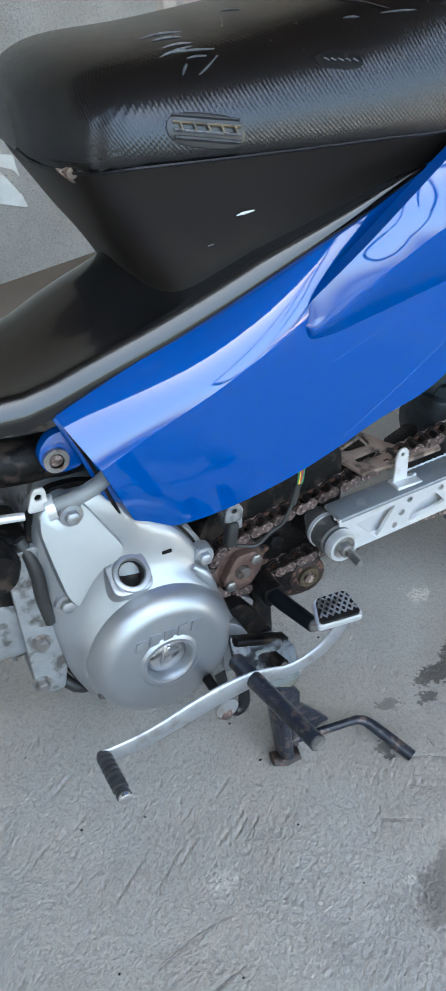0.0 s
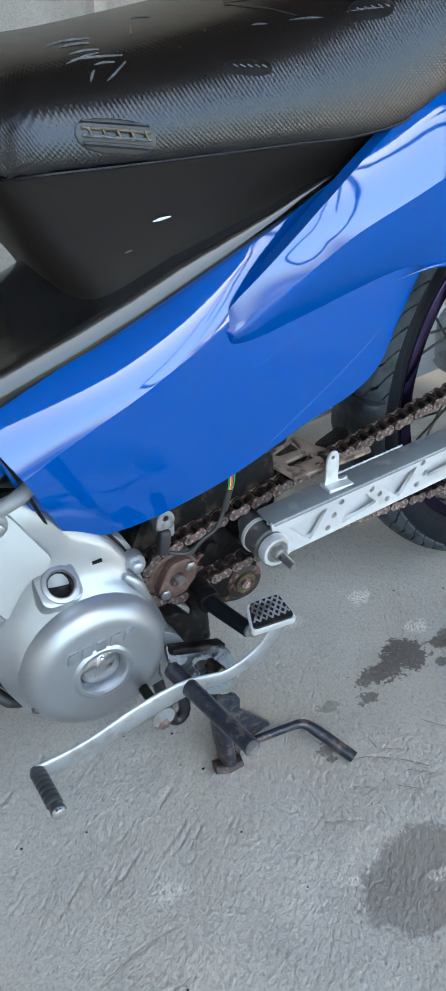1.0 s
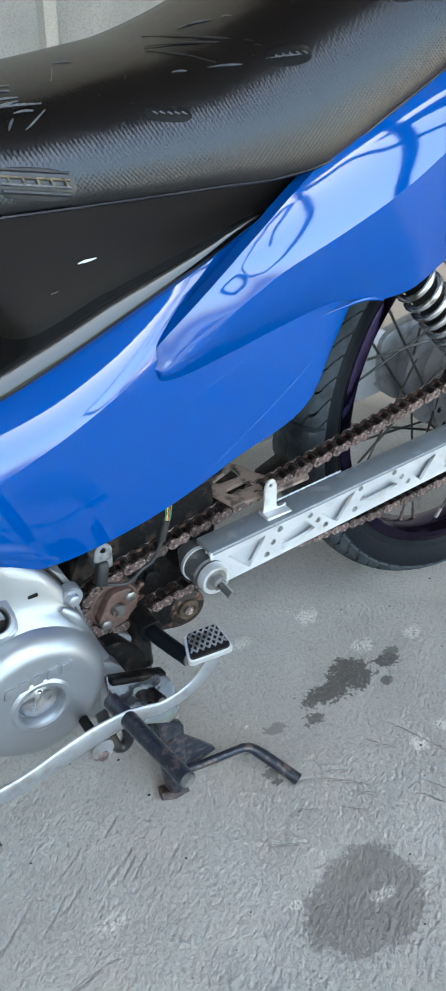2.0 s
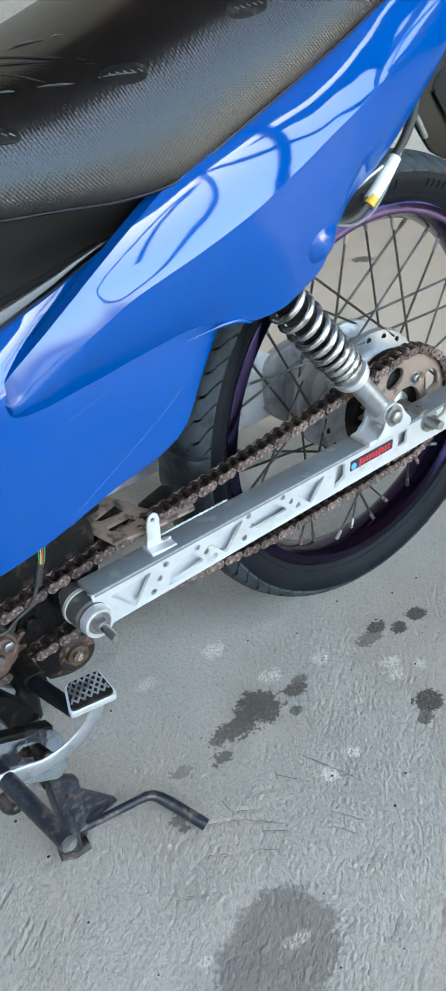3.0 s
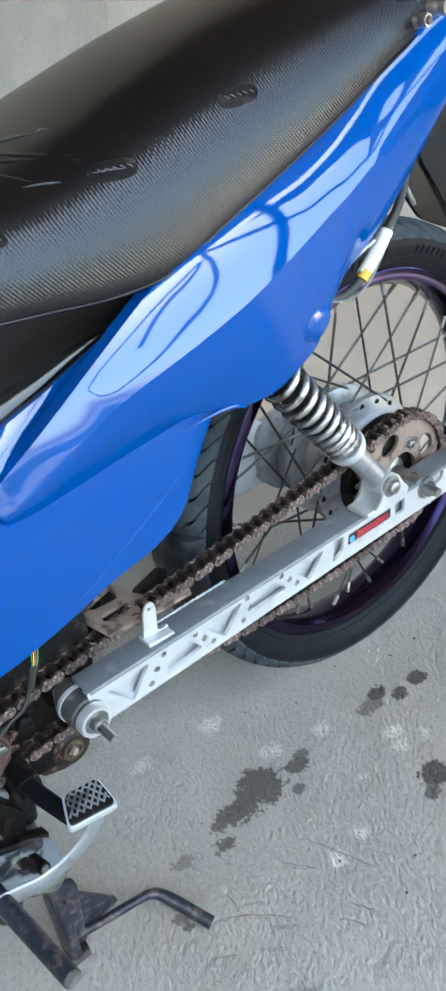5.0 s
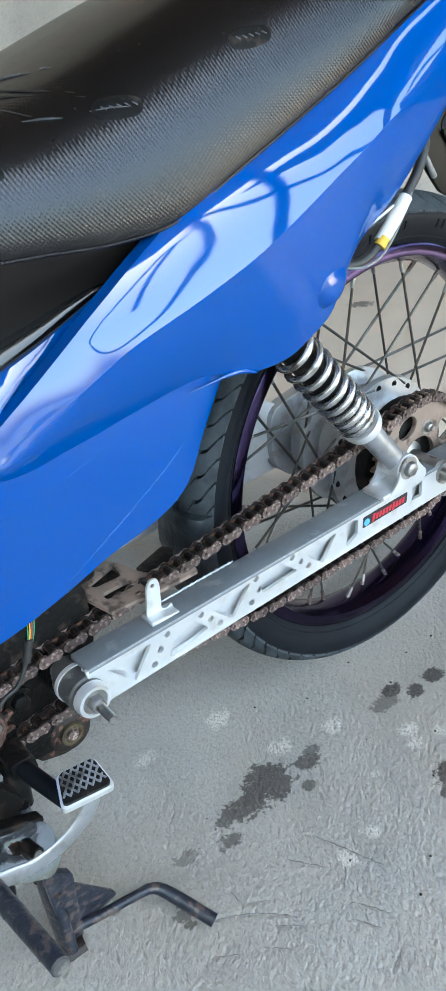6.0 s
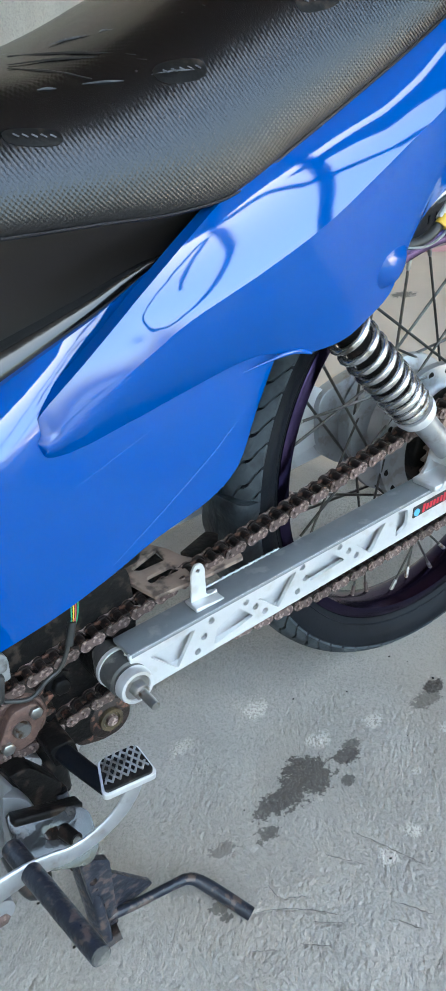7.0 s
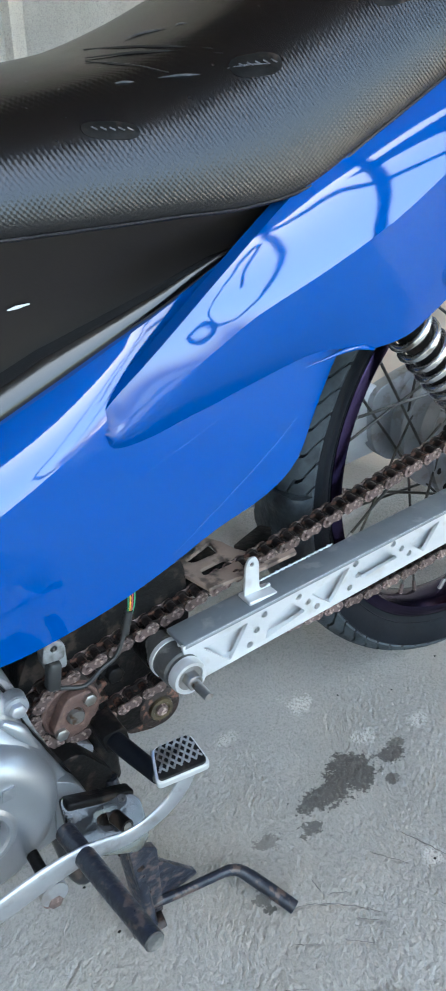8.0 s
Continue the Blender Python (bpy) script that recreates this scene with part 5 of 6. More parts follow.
    part("pivot_boss", turned([(0.0, 0.009), (0.0, 0.0150), (0.003, 0.0160), (0.010, 0.0160), (0.012, 0.0176), (0.030, 0.0176), (0.033, 0.0186), (0.037, 0.0176), (0.050, 0.0160), (0.050, 0.0)], pv, (0, 1, 0), 40), BOSS, arm, "dark grey pivot boss with a worn silver ring", 30)
    part("ring", turned([(0.0, 0.0115), (-0.002, 0.0120), (-0.002, 0.0150), (0.002, 0.0162), (0.007, 0.0162), (0.007, 0.0115)], pv, (0, 1, 0), 40), ALLOY, arm, "bright machined ring")
    part("rear_ring", turned([(0.0295, 0.015), (0.0295, 0.0190), (0.0335, 0.0190), (0.0335, 0.015)], pv, (0, 1, 0), 40), ALLOY, arm)
    part("seal", turned([(0, 0), (0, 0.0118), (0.006, 0.0118), (0.006, 0)], (0.004, -0.1145, 0.2625), (0, 1, 0), 24), RUSTB, arm)
    part("pivot_nut", hexbolt(pv, 0.0078, 0.009, stud=0.020), STEEL, arm, "steel pivot nut and stud")
    # chain-guard bracket
    tab = part("guard_bracket", join(plate(rounded([(0.078, 0.292), (0.079, 0.327), (0.083, 0.334), (0.090, 0.334), (0.093, 0.327), (0.094, 0.300), (0.101, 0.298), (0.106, 0.302), (0.106, 0.2935)], 0.003), -0.0880, -0.0855, [circle(0.0855, 0.3275, 0.0022, 10)], 0.0006),
                                     box((0.091, -0.090, 0.2960), (0.030, 0.018, 0.004), 0.0012)), ALLOY, arm, "bright welded aluminium tab")
    # weld bead along the inner edge
    part("weld_bead", tube([(0.10 + 0.0025 * k, -0.0755 + 0.0008 * (k % 2), top_z(0.10 + 0.0025 * k) + 0.0008) for k in range(36)], [0.0009 + 0.0007 * (k % 3 == 0) for k in range(36)], 6), DULL, arm)
    # sticker with a red word-block, kept as bars
    zc = lambda x: 0.3045 + (x - 0.340) * 0.105
    st = part("sticker", plate(rounded([(0.339, zc(0.339) - 0.006), (0.408, zc(0.408) - 0.006), (0.408, zc(0.408) + 0.0065), (0.339, zc(0.339) + 0.0065)], 0.0015), -0.1056, -0.1049), INK, arm, "black sticker with red and blue print")
    part("print_dot", turned([(0, 0), (0, 0.0042), (0.0004, 0.0042), (0.0004, 0)], (0.3445, -0.1055, zc(0.3445) - 0.001), (0, -1, 0), 16), SKYBLUE, st)
    for k in range(10):
        x = 0.3525 + 0.0052 * k
        h = 0.0046 if k in (0, 6) else 0.0033
        part("print_bar", plate([(x, zc(x) - h), (x + 0.0034, zc(x) - h), (x + 0.0044, zc(x) + h), (x + 0.001, zc(x) + h)], -0.1060, -0.1054), RED, st)
    # axle adjuster: washer, nut, pointer
    part("axle_nut", join(turned([(0, 0), (0, 0.0135), (0.003, 0.0135), (0.003, 0)], (HUB.x + 0.006, -0.105, 0.3225), (0, -1, 0), 28), hexbolt((HUB.x + 0.006, -0.108, 0.3225), 0.0088, 0.009, stud=0.008)), STEEL, arm, "steel axle nut and washer")
    part("adjuster", tube([(0.481, -0.1085, 0.323), (0.488, -0.112, 0.331), (0.4885, -0.113, 0.340)], 0.0018, 8, steps=3), STEEL, arm)
    # damper mount: two cheeks and a base
    cheek = rounded([(0.366, 0.322), (0.424, 0.328), (0.430, 0.340), (0.416, 0.352), (0.406, 0.3655), (0.392, 0.3655), (0.385, 0.355), (0.382, 0.338)], 0.006)
    part("damper_mount", join(plate(cheek, -0.1120, -0.1085, bevel=0.001), plate(cheek, -0.0840, -0.0800, bevel=0.001), box((0.388, -0.096, 0.3285), (0.052, 0.030, 0.006), 0.0015, (0, -6, 0))), ALLOY, arm, "bright aluminium damper mount")
    part("damper_bolt", join(hexbolt((0.397, -0.1120, 0.3525), 0.0085, 0.007)), STEEL, arm)
    return arm


arm = swingarm()


def damper():
    lo, hi = Vector((0.397, -0.0962, 0.3525)), Vector((0.222, -0.071, 0.540))
    d = (hi - lo).normalized()
    L = (hi - lo).length
    body = part("rear_damper", turned([(0.0, 0.0), (0.0, 0.0125), (0.045, 0.0125), (0.068, 0.0130), (0.072, 0.0175), (0.080, 0.0175), (0.083, 0.012), (0.19, 0.011), (0.192, 0.009), (L, 0.008), (L, 0)], lo, d, 32), DULL, bike, "silver rear damper with a chromed coil spring", 35)
    part("eye", turned([(-0.013, 0.006), (-0.013, 0.0145), (0.013, 0.0145), (0.013, 0.006)], lo, (0, 1, 0), 24), ALLOY, body)
    u = d.orthogonal().normalized()
    v = d.cross(u)
    turns, s0, s1 = 11.5, 0.084, L - 0.02
    n = int(turns * 20)
    pts = [lo + d * (s0 + (s1 - s0) * (0.45 * k / n + 0.55 * (k / n) ** 1.7)) + (0.0175 + 0.002 * min(1, k / n * 3)) * (u * math.cos(2 * math.pi * turns * k / n) + v * math.sin(2 * math.pi * turns * k / n)) for k in range(n + 1)]
    part("inner_tube", turned([(0.082, 0), (0.082, 0.0145), (L - 0.03, 0.0145), (L - 0.03, 0)], lo, d, 24), GREASE, body, "dark inner tube")
    part("spring", tube(pts, 0.0039, 10), SPRING, body, "chromed coil spring", 70)
    part("spring_cap", turned([(L - 0.03, 0.012), (L - 0.028, 0.023), (L - 0.012, 0.024), (L - 0.010, 0.014), (L, 0.014)], lo, d, 32), GLOSS, body)
    part("collar", turned([(0.070, 0.0135), (0.070, 0.0195), (0.077, 0.0215), (0.080, 0.0205), (0.080, 0.0135)], lo, d, 32), ALLOY, body)


damper()


def inner_frame():
    """Frame plates, cross brace and inner mudguard between the arms."""
    fr = part("frame_plate", plate(rounded([(-0.09, 0.33), (-0.02, 0.36), (0.04, 0.33), (0.045, 0.27), (0.03, 0.215), (0.018, 0.17), (-0.03, 0.165), (-0.05, 0.20), (-0.10, 0.20), (-0.12, 0.26)], 0.012), -0.050, -0.020, bevel=0.002), GREASE, bike, "greasy black frame plate")
    part("frame_plate", plate(rounded([(-0.09, 0.33), (-0.02, 0.36), (0.04, 0.33), (0.045, 0.27), (0.03, 0.215), (0.018, 0.17), (-0.03, 0.165), (-0.05, 0.20), (-0.10, 0.20), (-0.12, 0.26)], 0.012), 0.040, 0.055, bevel=0.002), GREASE, bike, "greasy black frame plate")
    part("pivot_tube", turned([(-0.075, 0), (-0.075, 0.017), (0.11, 0.017), (0.11, 0)], (0.003, 0, 0.260), (0, 1, 0), 24), GREASE, bike)
    lug = part("mount_lug", join(turned([(-0.078, 0.007), (-0.078, 0.020), (-0.076, 0.022), (-0.052, 0.022), (-0.050, 0.020)], (0.010, 0.027, 0.178), (0, 1, 0), 28),
                                 plate(rounded([(-0.014, 0.204), (0.020, 0.202), (0.032, 0.185), (0.028, 0.162), (0.008, 0.152), (-0.026, 0.160)], 0.01), -0.0475, -0.029, bevel=0.0015)), DARKRUST, bike, "rust-stained frame lug")
    part("ring", turned([(-0.0795, 0.0075), (-0.0815, 0.0085), (-0.0815, 0.0115), (-0.0785, 0.0125), (-0.0770, 0.012)], (0.010, 0.027, 0.178), (0, 1, 0), 24), GILT, lug, "brassy ring")
    part("pin", turned([(-0.083, 0), (-0.083, 0.0055), (-0.078, 0.006), (-0.078, 0)], (0.010, 0.027, 0.178), (0, 1, 0), 16), RUST, lug)
    part("frame_bolt", hexbolt((-0.035, -0.052, 0.243), 0.0085, 0.007), GREASE, fr)
    # brown cross brace with cut-outs
    brace = plate([(0.052, -0.072), (0.112, -0.076), (0.145, -0.075), (0.150, -0.062), (0.118, -0.050), (0.104, -0.033), (0.101, -0.018), (0.085, 0.015), (0.040, 0.015), (0.044, -0.030)], 0, 0.004,
                  [rounded([(0.057, -0.024), (0.092, -0.012), (0.089, -0.031), (0.062, -0.031)], 0.003), rounded([(0.060, -0.044), (0.089, -0.042), (0.090, -0.053), (0.059, -0.054)], 0.004)], 0.0008)
    brace.transform(Matrix(((1, 0, 0, 0), (0, 0, 1, 0), (0.06, 1, 0, 0.300), (0, 0, 0, 1))))
    part("cross_brace", brace, BROWN, arm, "brown primed steel cross brace with slots", 35)
    # added black sheet in place of the shade behind the brace's slots
    lower = plate(rounded([(0.046, -0.048), (0.098, -0.052), (0.100, 0.020), (0.046, 0.020)], 0.004), 0, 0.006)
    lower.transform(Matrix(((1, 0, 0, 0), (0, 0, 1, 0), (0.06, 1, 0, 0.283), (0, 0, 0, 1))))
    part("slot_backing", lower, GREASE, bike, "black backing plate added to darken the brace's slots")
    stop = plate(rounded([(0.103, -0.034), (0.143, -0.020), (0.150, -0.030), (0.140, -0.044), (0.110, -0.047)], 0.003), 0, 0.012, bevel=0.001)
    stop.transform(Matrix(((1, 0, 0, 0), (0, 0, 1, 0), (0.06, 1, 0, 0.294), (0, 0, 0, 1))))
    part("stop_bracket", stop, GREASE, arm, "black steel bracket beside the brace")
    # battery box and dark fittings over the chain
    part("battery_box", box((-0.035, -0.015, 0.395), (0.13, 0.13, 0.11), 0.006, (0, -10, 0)), MATT, bike, "dark plastic battery box")
    part("rear_inner_frame", tube([(-0.16, -0.06, 0.44), (0.0, -0.075, 0.50), (0.12, -0.08, 0.56), (0.30, -0.08, 0.66), (0.44, -0.07, 0.76)], 0.012, 12, steps=3), GREASE, bike)
    # inner mudguard: a curved shell before the tyre
    loops = []
    for k in range(15):
        a = radians(178 + 27 * k / 14)
        r = 0.2885 + 0.0012 * math.sin(k * 1.7)
        row = []
        for y, dr in ((-0.036, -0.020), (-0.037, -0.006), (-0.030, 0.002), (0.0, 0.006), (0.030, 0.002), (0.037, -0.006), (0.036, -0.020), (0.034, -0.020), (0.0, 0.003), (-0.034, -0.020)):
            row.append(HUB + Vector(((r + dr) * math.cos(a), y, (r + dr) * math.sin(a))))
        loops.append(row)
    part("mud_flap", rings(loops), FLAP, bike, "black rubber mud flap wrapped round the tyre", 50)


inner_frame()


def rear_mudguard():
    """The hanging rear guard: a flat flank with a raised inner field, a folded rear edge and a strut to the tail."""
    ya, yb = -0.016, 0.070
    flank = [(0.470, 0.700), (0.525, 0.735), (0.564, 0.737), (0.604, 0.694), (0.644, 0.649), (0.700, 0.592), (0.770, 0.525), (0.800, 0.480), (0.770, 0.470), (0.716, 0.507), (0.663, 0.540), (0.604, 0.581), (0.560, 0.594), (0.532, 0.604), (0.507, 0.627), (0.484, 0.652)]
    g = part("rear_mudguard", plate(rounded(flank, 0.008), ya, ya + 0.005, bevel=0.0015), MATT, bike, "dusty black plastic rear mudguard", 35)
    field = [(0.516, 0.668), (0.530, 0.689), (0.562, 0.690), (0.588, 0.679), (0.630, 0.637), (0.670, 0.599), (0.760, 0.512), (0.690, 0.532), (0.640, 0.556), (0.603, 0.582), (0.560, 0.628)]
    part("field", plate(rounded(field, 0.016), ya - 0.0012, ya + 0.002, bevel=0.001), WALLRUB, g, "darker raised field", 35)
    # the back of the channel joins the near flank to the far one
    back = smoothed([(x, 0, z) for x, z in flank[2:8]], 4)
    loops = [[p + Vector((0, ya + 0.002, -0.001)), p + Vector((0, yb, -0.001)), p + Vector((-0.004, yb, -0.006)), p + Vector((-0.004, ya + 0.002, -0.006))] for p in back]
    part("back", rings(loops), MATT, g, "", 40)
    part("edge", tube([p + Vector((0, ya, 0)) for p in back], 0.0011, 8), CAST, g, "worn pale edge")
    part("rib", tube([(0.520, ya - 0.003, 0.666), (0.560, ya - 0.004, 0.626), (0.600, ya - 0.004, 0.584)], 0.0018, 8, steps=3), MATT, g)
    part("strut", tube([(0.482, ya - 0.004, 0.655), (0.497, ya - 0.006, 0.637), (0.512, ya - 0.004, 0.622)], 0.0032, 8, steps=3), CAST, g, "grey strut")
    part("clip", join(box((0.655, ya - 0.002, 0.638), (0.016, 0.012, 0.020), 0.003, (0, 45, 0)), hexbolt((0.668, ya - 0.008, 0.640), 0.0045, 0.004)), GREASE, g, "black clip with a screw")


rear_mudguard()


def lamp_cable():
    p = [(0.420, -0.072, 0.690), (0.412, -0.082, 0.665), (0.398, -0.088, 0.642), (0.378, -0.090, 0.618), (0.349, -0.091, 0.585), (0.328, -0.091, 0.572), (0.300, -0.090, 0.572), (0.27, -0.08, 0.585)]
    c = part("cable", tube(p, 0.0046, 10, steps=5), RUBBER, bike, "black cable bound with white and yellow tape")
    part("tape", tube([(0.381, -0.0905, 0.6215), (0.366, -0.092, 0.604), (0.350, -0.0915, 0.586)], [0.0062, 0.0068, 0.0066], 12, steps=3), WHITE, c, "white tape")
    part("tape_end", tube([(0.3525, -0.0935, 0.5895), (0.3465, -0.0930, 0.5825)], [0.0056, 0.0058], 12), YELLOW, c, "yellow tape")
    part("wire", tube([(0.405, -0.078, 0.655), (0.385, -0.093, 0.625), (0.355, -0.098, 0.584), (0.330, -0.096, 0.568), (0.300, -0.094, 0.570)], 0.0013, 6, steps=4), HOSE, c)
    part("tail_bracket", join(tube([(0.365, -0.090, 0.615), (0.335, -0.088, 0.600), (0.310, -0.085, 0.585)], 0.002, 6), plate([(0.30, 0.585), (0.37, 0.655), (0.378, 0.650), (0.308, 0.580)], -0.092, -0.090)), STEEL, bike)
    # grab-rail bolts at the seat's rear edge
    for x, z in ((0.416, 0.812), (0.428, 0.8075)):
        part("rail_bolt", hexbolt((x, -0.110, z), 0.006, 0.007, (0.1, -0.9, 0.4)), RUST, bike, "rusty grab-rail bolt")


lamp_cable()


# ---- engine ----
def engine():
    case = part("engine", plate(rounded([(-0.275, 0.355), (-0.262, 0.386), (-0.235, 0.390), (-0.205, 0.378), (-0.190, 0.350), (-0.155, 0.325), (-0.130, 0.300), (-0.122, 0.255), (-0.104, 0.205), (-0.104, 0.160), (-0.125, 0.140), (-0.165, 0.130), (-0.220, 0.140), (-0.258, 0.200), (-0.272, 0.270)], 0.014), -0.084, 0.06, bevel=0.004),
                CAST, bike, "silver-painted engine with a round generator cover", 40)
    # left cover: a hull that swells from its flange towards the round generator housing
    gx, gz = -0.188, 0.2215
    rim = rounded([(-0.281, 0.340), (-0.278, 0.370), (-0.262, 0.390), (-0.234, 0.390), (-0.207, 0.378), (-0.192, 0.352), (-0.158, 0.328), (-0.140, 0.301), (-0.130, 0.262), (-0.112, 0.222), (-0.097, 0.188), (-0.095, 0.166), (-0.106, 0.140), (-0.150, 0.130), (-0.218, 0.138), (-0.249, 0.172), (-0.266, 0.208), (-0.275, 0.256), (-0.278, 0.300)], 0.010, 4)

    def ring(f, y, r):
        """A blend of the flange's outline (f = 1) and a circle of radius r round the generator's axis (f = 0)."""
        out = []
        for x, z in rim:
            d = Vector((x - gx, z - gz))
            q = Vector((gx, gz)) + d.normalized() * r
            p = Vector((x, z)).lerp(q, 1 - f)
            out.append((p.x, y, p.y))
        return out
    part("left_cover", rings([ring(1, -0.080, 0.08), ring(1, -0.0925, 0.08), ring(0.985, -0.0955, 0.08), ring(0.94, -0.0985, 0.078), ring(0.72, -0.1015, 0.0760), ring(0.46, -0.1040, 0.0740), ring(0.25, -0.1065, 0.0725), ring(0.10, -0.1110, 0.0700), ring(0.0, -0.1180, 0.0680), ring(0.0, -0.1190, 0.060)]),
         SILVER, case, "silver-painted left engine cover", 60)
    # dark gasket flange round it
    part("gasket", rings([[(gx + (x - gx) * 1.035, y, gz + (z - gz) * 1.03) for x, z in rim] for y in (-0.0905, -0.0835)]), GREASE, case)
    chamber = rounded([(-0.276, 0.366), (-0.274, 0.380), (-0.265, 0.388), (-0.254, 0.392), (-0.244, 0.388), (-0.235, 0.376), (-0.211, 0.336), (-0.218, 0.327), (-0.232, 0.324), (-0.244, 0.314), (-0.258, 0.297), (-0.265, 0.309), (-0.271, 0.337)], 0.004, 3)
    cx, cz = -0.243, 0.345
    loops = []
    for y, s in ((-0.092, 1.04), (-0.110, 1.02), (-0.1160, 1.0), (-0.1185, 0.96), (-0.1190, 0.5), (-0.1192, 0.1)):
        loops.append([(cx + (x - cx) * s, y + 0.0075 + (z - cz) * s * 0.27, cz + (z - cz) * s) for x, z in chamber])
    part("upper_chamber", rings(loops), SILVER, case, "bright silver upper cover", 50)
    # round generator housing
    c = (gx, 0, gz)
    prof = [(-0.095, 0.0), (-0.095, 0.0690), (-0.1120, 0.0688), (-0.1190, 0.0678), (-0.1250, 0.0656), (-0.1305, 0.0620), (-0.1345, 0.0575), (-0.1365, 0.0535), (-0.1372, 0.0510), (-0.1376, 0.0480), (-0.1385, 0.0285), (-0.1392, 0.0275), (-0.1405, 0.0255), (-0.1405, 0.0225), (-0.1385, 0.0212), (-0.128, 0.0205), (-0.128, 0.0)]
    cov = part("generator_cover", turned(prof, c, (0, 1, 0), 72), SILVER, case, "round silver-painted generator cover", 24)
    part("inspection_plug", join(turned([(-0.1325, 0.0), (-0.1325, 0.015), (-0.130, 0.0190), (-0.127, 0.0195)], c, (0, 1, 0), 32), box((c[0] - 0.002, -0.134, c[2] + 0.003), (0.004, 0.004, 0.022), 0.0012, (0, 18, 0))), POLISH, cov, "recessed plug with a slot")
    # timing lugs and the raised rib towards the rear bolt
    part("rib", tube([(-0.150, -0.108, 0.290), (-0.139, -0.110, 0.278), (-0.128, -0.110, 0.250)], [0.003, 0.006, 0.003], 10, steps=3), SILVER, case)
    part("notch", box((-0.2455, -0.124, 0.196), (0.008, 0.006, 0.010), 0.0015, (0, 30, 0)), CAST, cov)
    part("rear_lug", plate(rounded([(-0.122, 0.216), (-0.101, 0.202), (-0.089, 0.176), (-0.096, 0.150), (-0.120, 0.148)], 0.008), -0.110, -0.094, bevel=0.002), SILVER, case)
    # raised maker's mark, as plain bars
    for k in range(5):
        x = -0.2190 + 0.0128 * k
        z = 0.2500 + 0.0012 * k - 0.00035 * (k - 2) ** 2
        part("raised_mark", plate(rounded([(x, z - 0.005), (x + 0.009, z - 0.004), (x + 0.0110, z + 0.006), (x + 0.002, z + 0.005)], 0.001), -0.1398, -0.1370, bevel=0.0003), SILVER, cov)
    # oil filler: collar and dark bore
    fa, fc = Vector((0.06, -0.62, 0.78)).normalized(), Vector((-0.209, -0.118, 0.313))
    neck = part("filler_neck", turned([(-0.030, 0.0175), (-0.004, 0.0172), (-0.0005, 0.0160), (0.0, 0.0150), (0.0, 0.0122), (-0.002, 0.0112), (-0.014, 0.0108), (-0.014, 0.0)], fc, fa, 36), SILVER, case, "oil filler neck", 35)
    bm = plate(rounded([(-0.020, -0.0165), (0.0165, -0.0165), (0.0165, 0.0165), (-0.020, 0.0165)], 0.010), 0.002, 0.022, [circle(0, 0, 0.0130, 24)], 0.0012)
    bm.transform(Matrix.Translation(fc) @ Vector((0, -1, 0)).rotation_difference(fa).to_matrix().to_4x4())
    part("filler_block", bm, SILVER, neck, "", 30)
    part("filler_bore", turned([(-0.0135, 0), (-0.0135, 0.0108), (-0.003, 0.0110), (-0.003, 0.0104), (-0.012, 0.0100), (-0.012, 0)], fc, fa, 24), GREASE, neck, "dark oily bore")
    for x, z, y in ((-0.2515, 0.380, -0.112), (-0.2625, 0.290, -0.104), (-0.1365, 0.293, -0.102), (-0.112, 0.160, -0.100)):
        part("cover_bolt", join(hexbolt((x, y - 0.001, z), 0.0062, 0.006), turned([(0.010, 0.0), (0.010, 0.0105), (0.0, 0.0098), (0, 0)], (x, y, z), (0, 1, 0), 20)), DULL, case)
    # dents and vents of the cover
    part("vent_slot", box((-0.172, -0.1035, 0.312), (0.009, 0.004, 0.003), 0.0005), GREASE, case)
    # cylinder with fins, leaning forward
    cyl = part("cylinder", join(turned([(0, 0), (0, 0.046), (0.11, 0.046), (0.11, 0)], (-0.27, -0.01, 0.285), (-1, 0, 0.10), 32), box((-0.312, -0.068, 0.272), (0.082, 0.042, 0.076), 0.008, (0, 6, 0))), CAST, case, "dirty cast aluminium cylinder")
    for k in range(6):
        x = -0.288 - 0.014 * k
        part("fin", box((x, -0.015, 0.280 + 0.001 * k), (0.003, 0.125, 0.12), 0.001, (0, 5, 0)), CAST, cyl)
    part("flange", plate(rounded([(-0.305, 0.345), (-0.278, 0.352), (-0.262, 0.25), (-0.272, 0.19), (-0.296, 0.195), (-0.300, 0.26)], 0.008), -0.098, -0.06, bevel=0.003), CAST, cyl)
    part("flange_bolt", hexbolt((-0.287, -0.098, 0.252), 0.006, 0.007), STEEL, cyl)
    part("flange_bolt", hexbolt((-0.292, -0.098, 0.205), 0.006, 0.007), STEEL, cyl)
    part("carburettor", join(box((-0.315, -0.06, 0.325), (0.06, 0.06, 0.07), 0.008, (0, 12, 0)), turned([(0, 0), (0, 0.02), (0.02, 0.022), (0.03, 0.018), (0.03, 0)], (-0.315, -0.085, 0.345), (0, -1, 0), 24)), GREASE, bike, "dirty black carburettor")
    part("red_cap", turned([(0, 0), (0, 0.0026), (0.004, 0.002), (0.004, 0)], (-0.302, -0.110, 0.348), (0, -1, 0), 12), PALERED, bike)
    # breather hose with a clamp
    part("hose", tube([(-0.262, -0.105, 0.388), (-0.245, -0.108, 0.392), (-0.225, -0.106, 0.398), (-0.212, -0.102, 0.406)], [0.0060, 0.0064, 0.0064, 0.0062], 14, steps=4), HOSE, bike, "grey breather hose", 60)
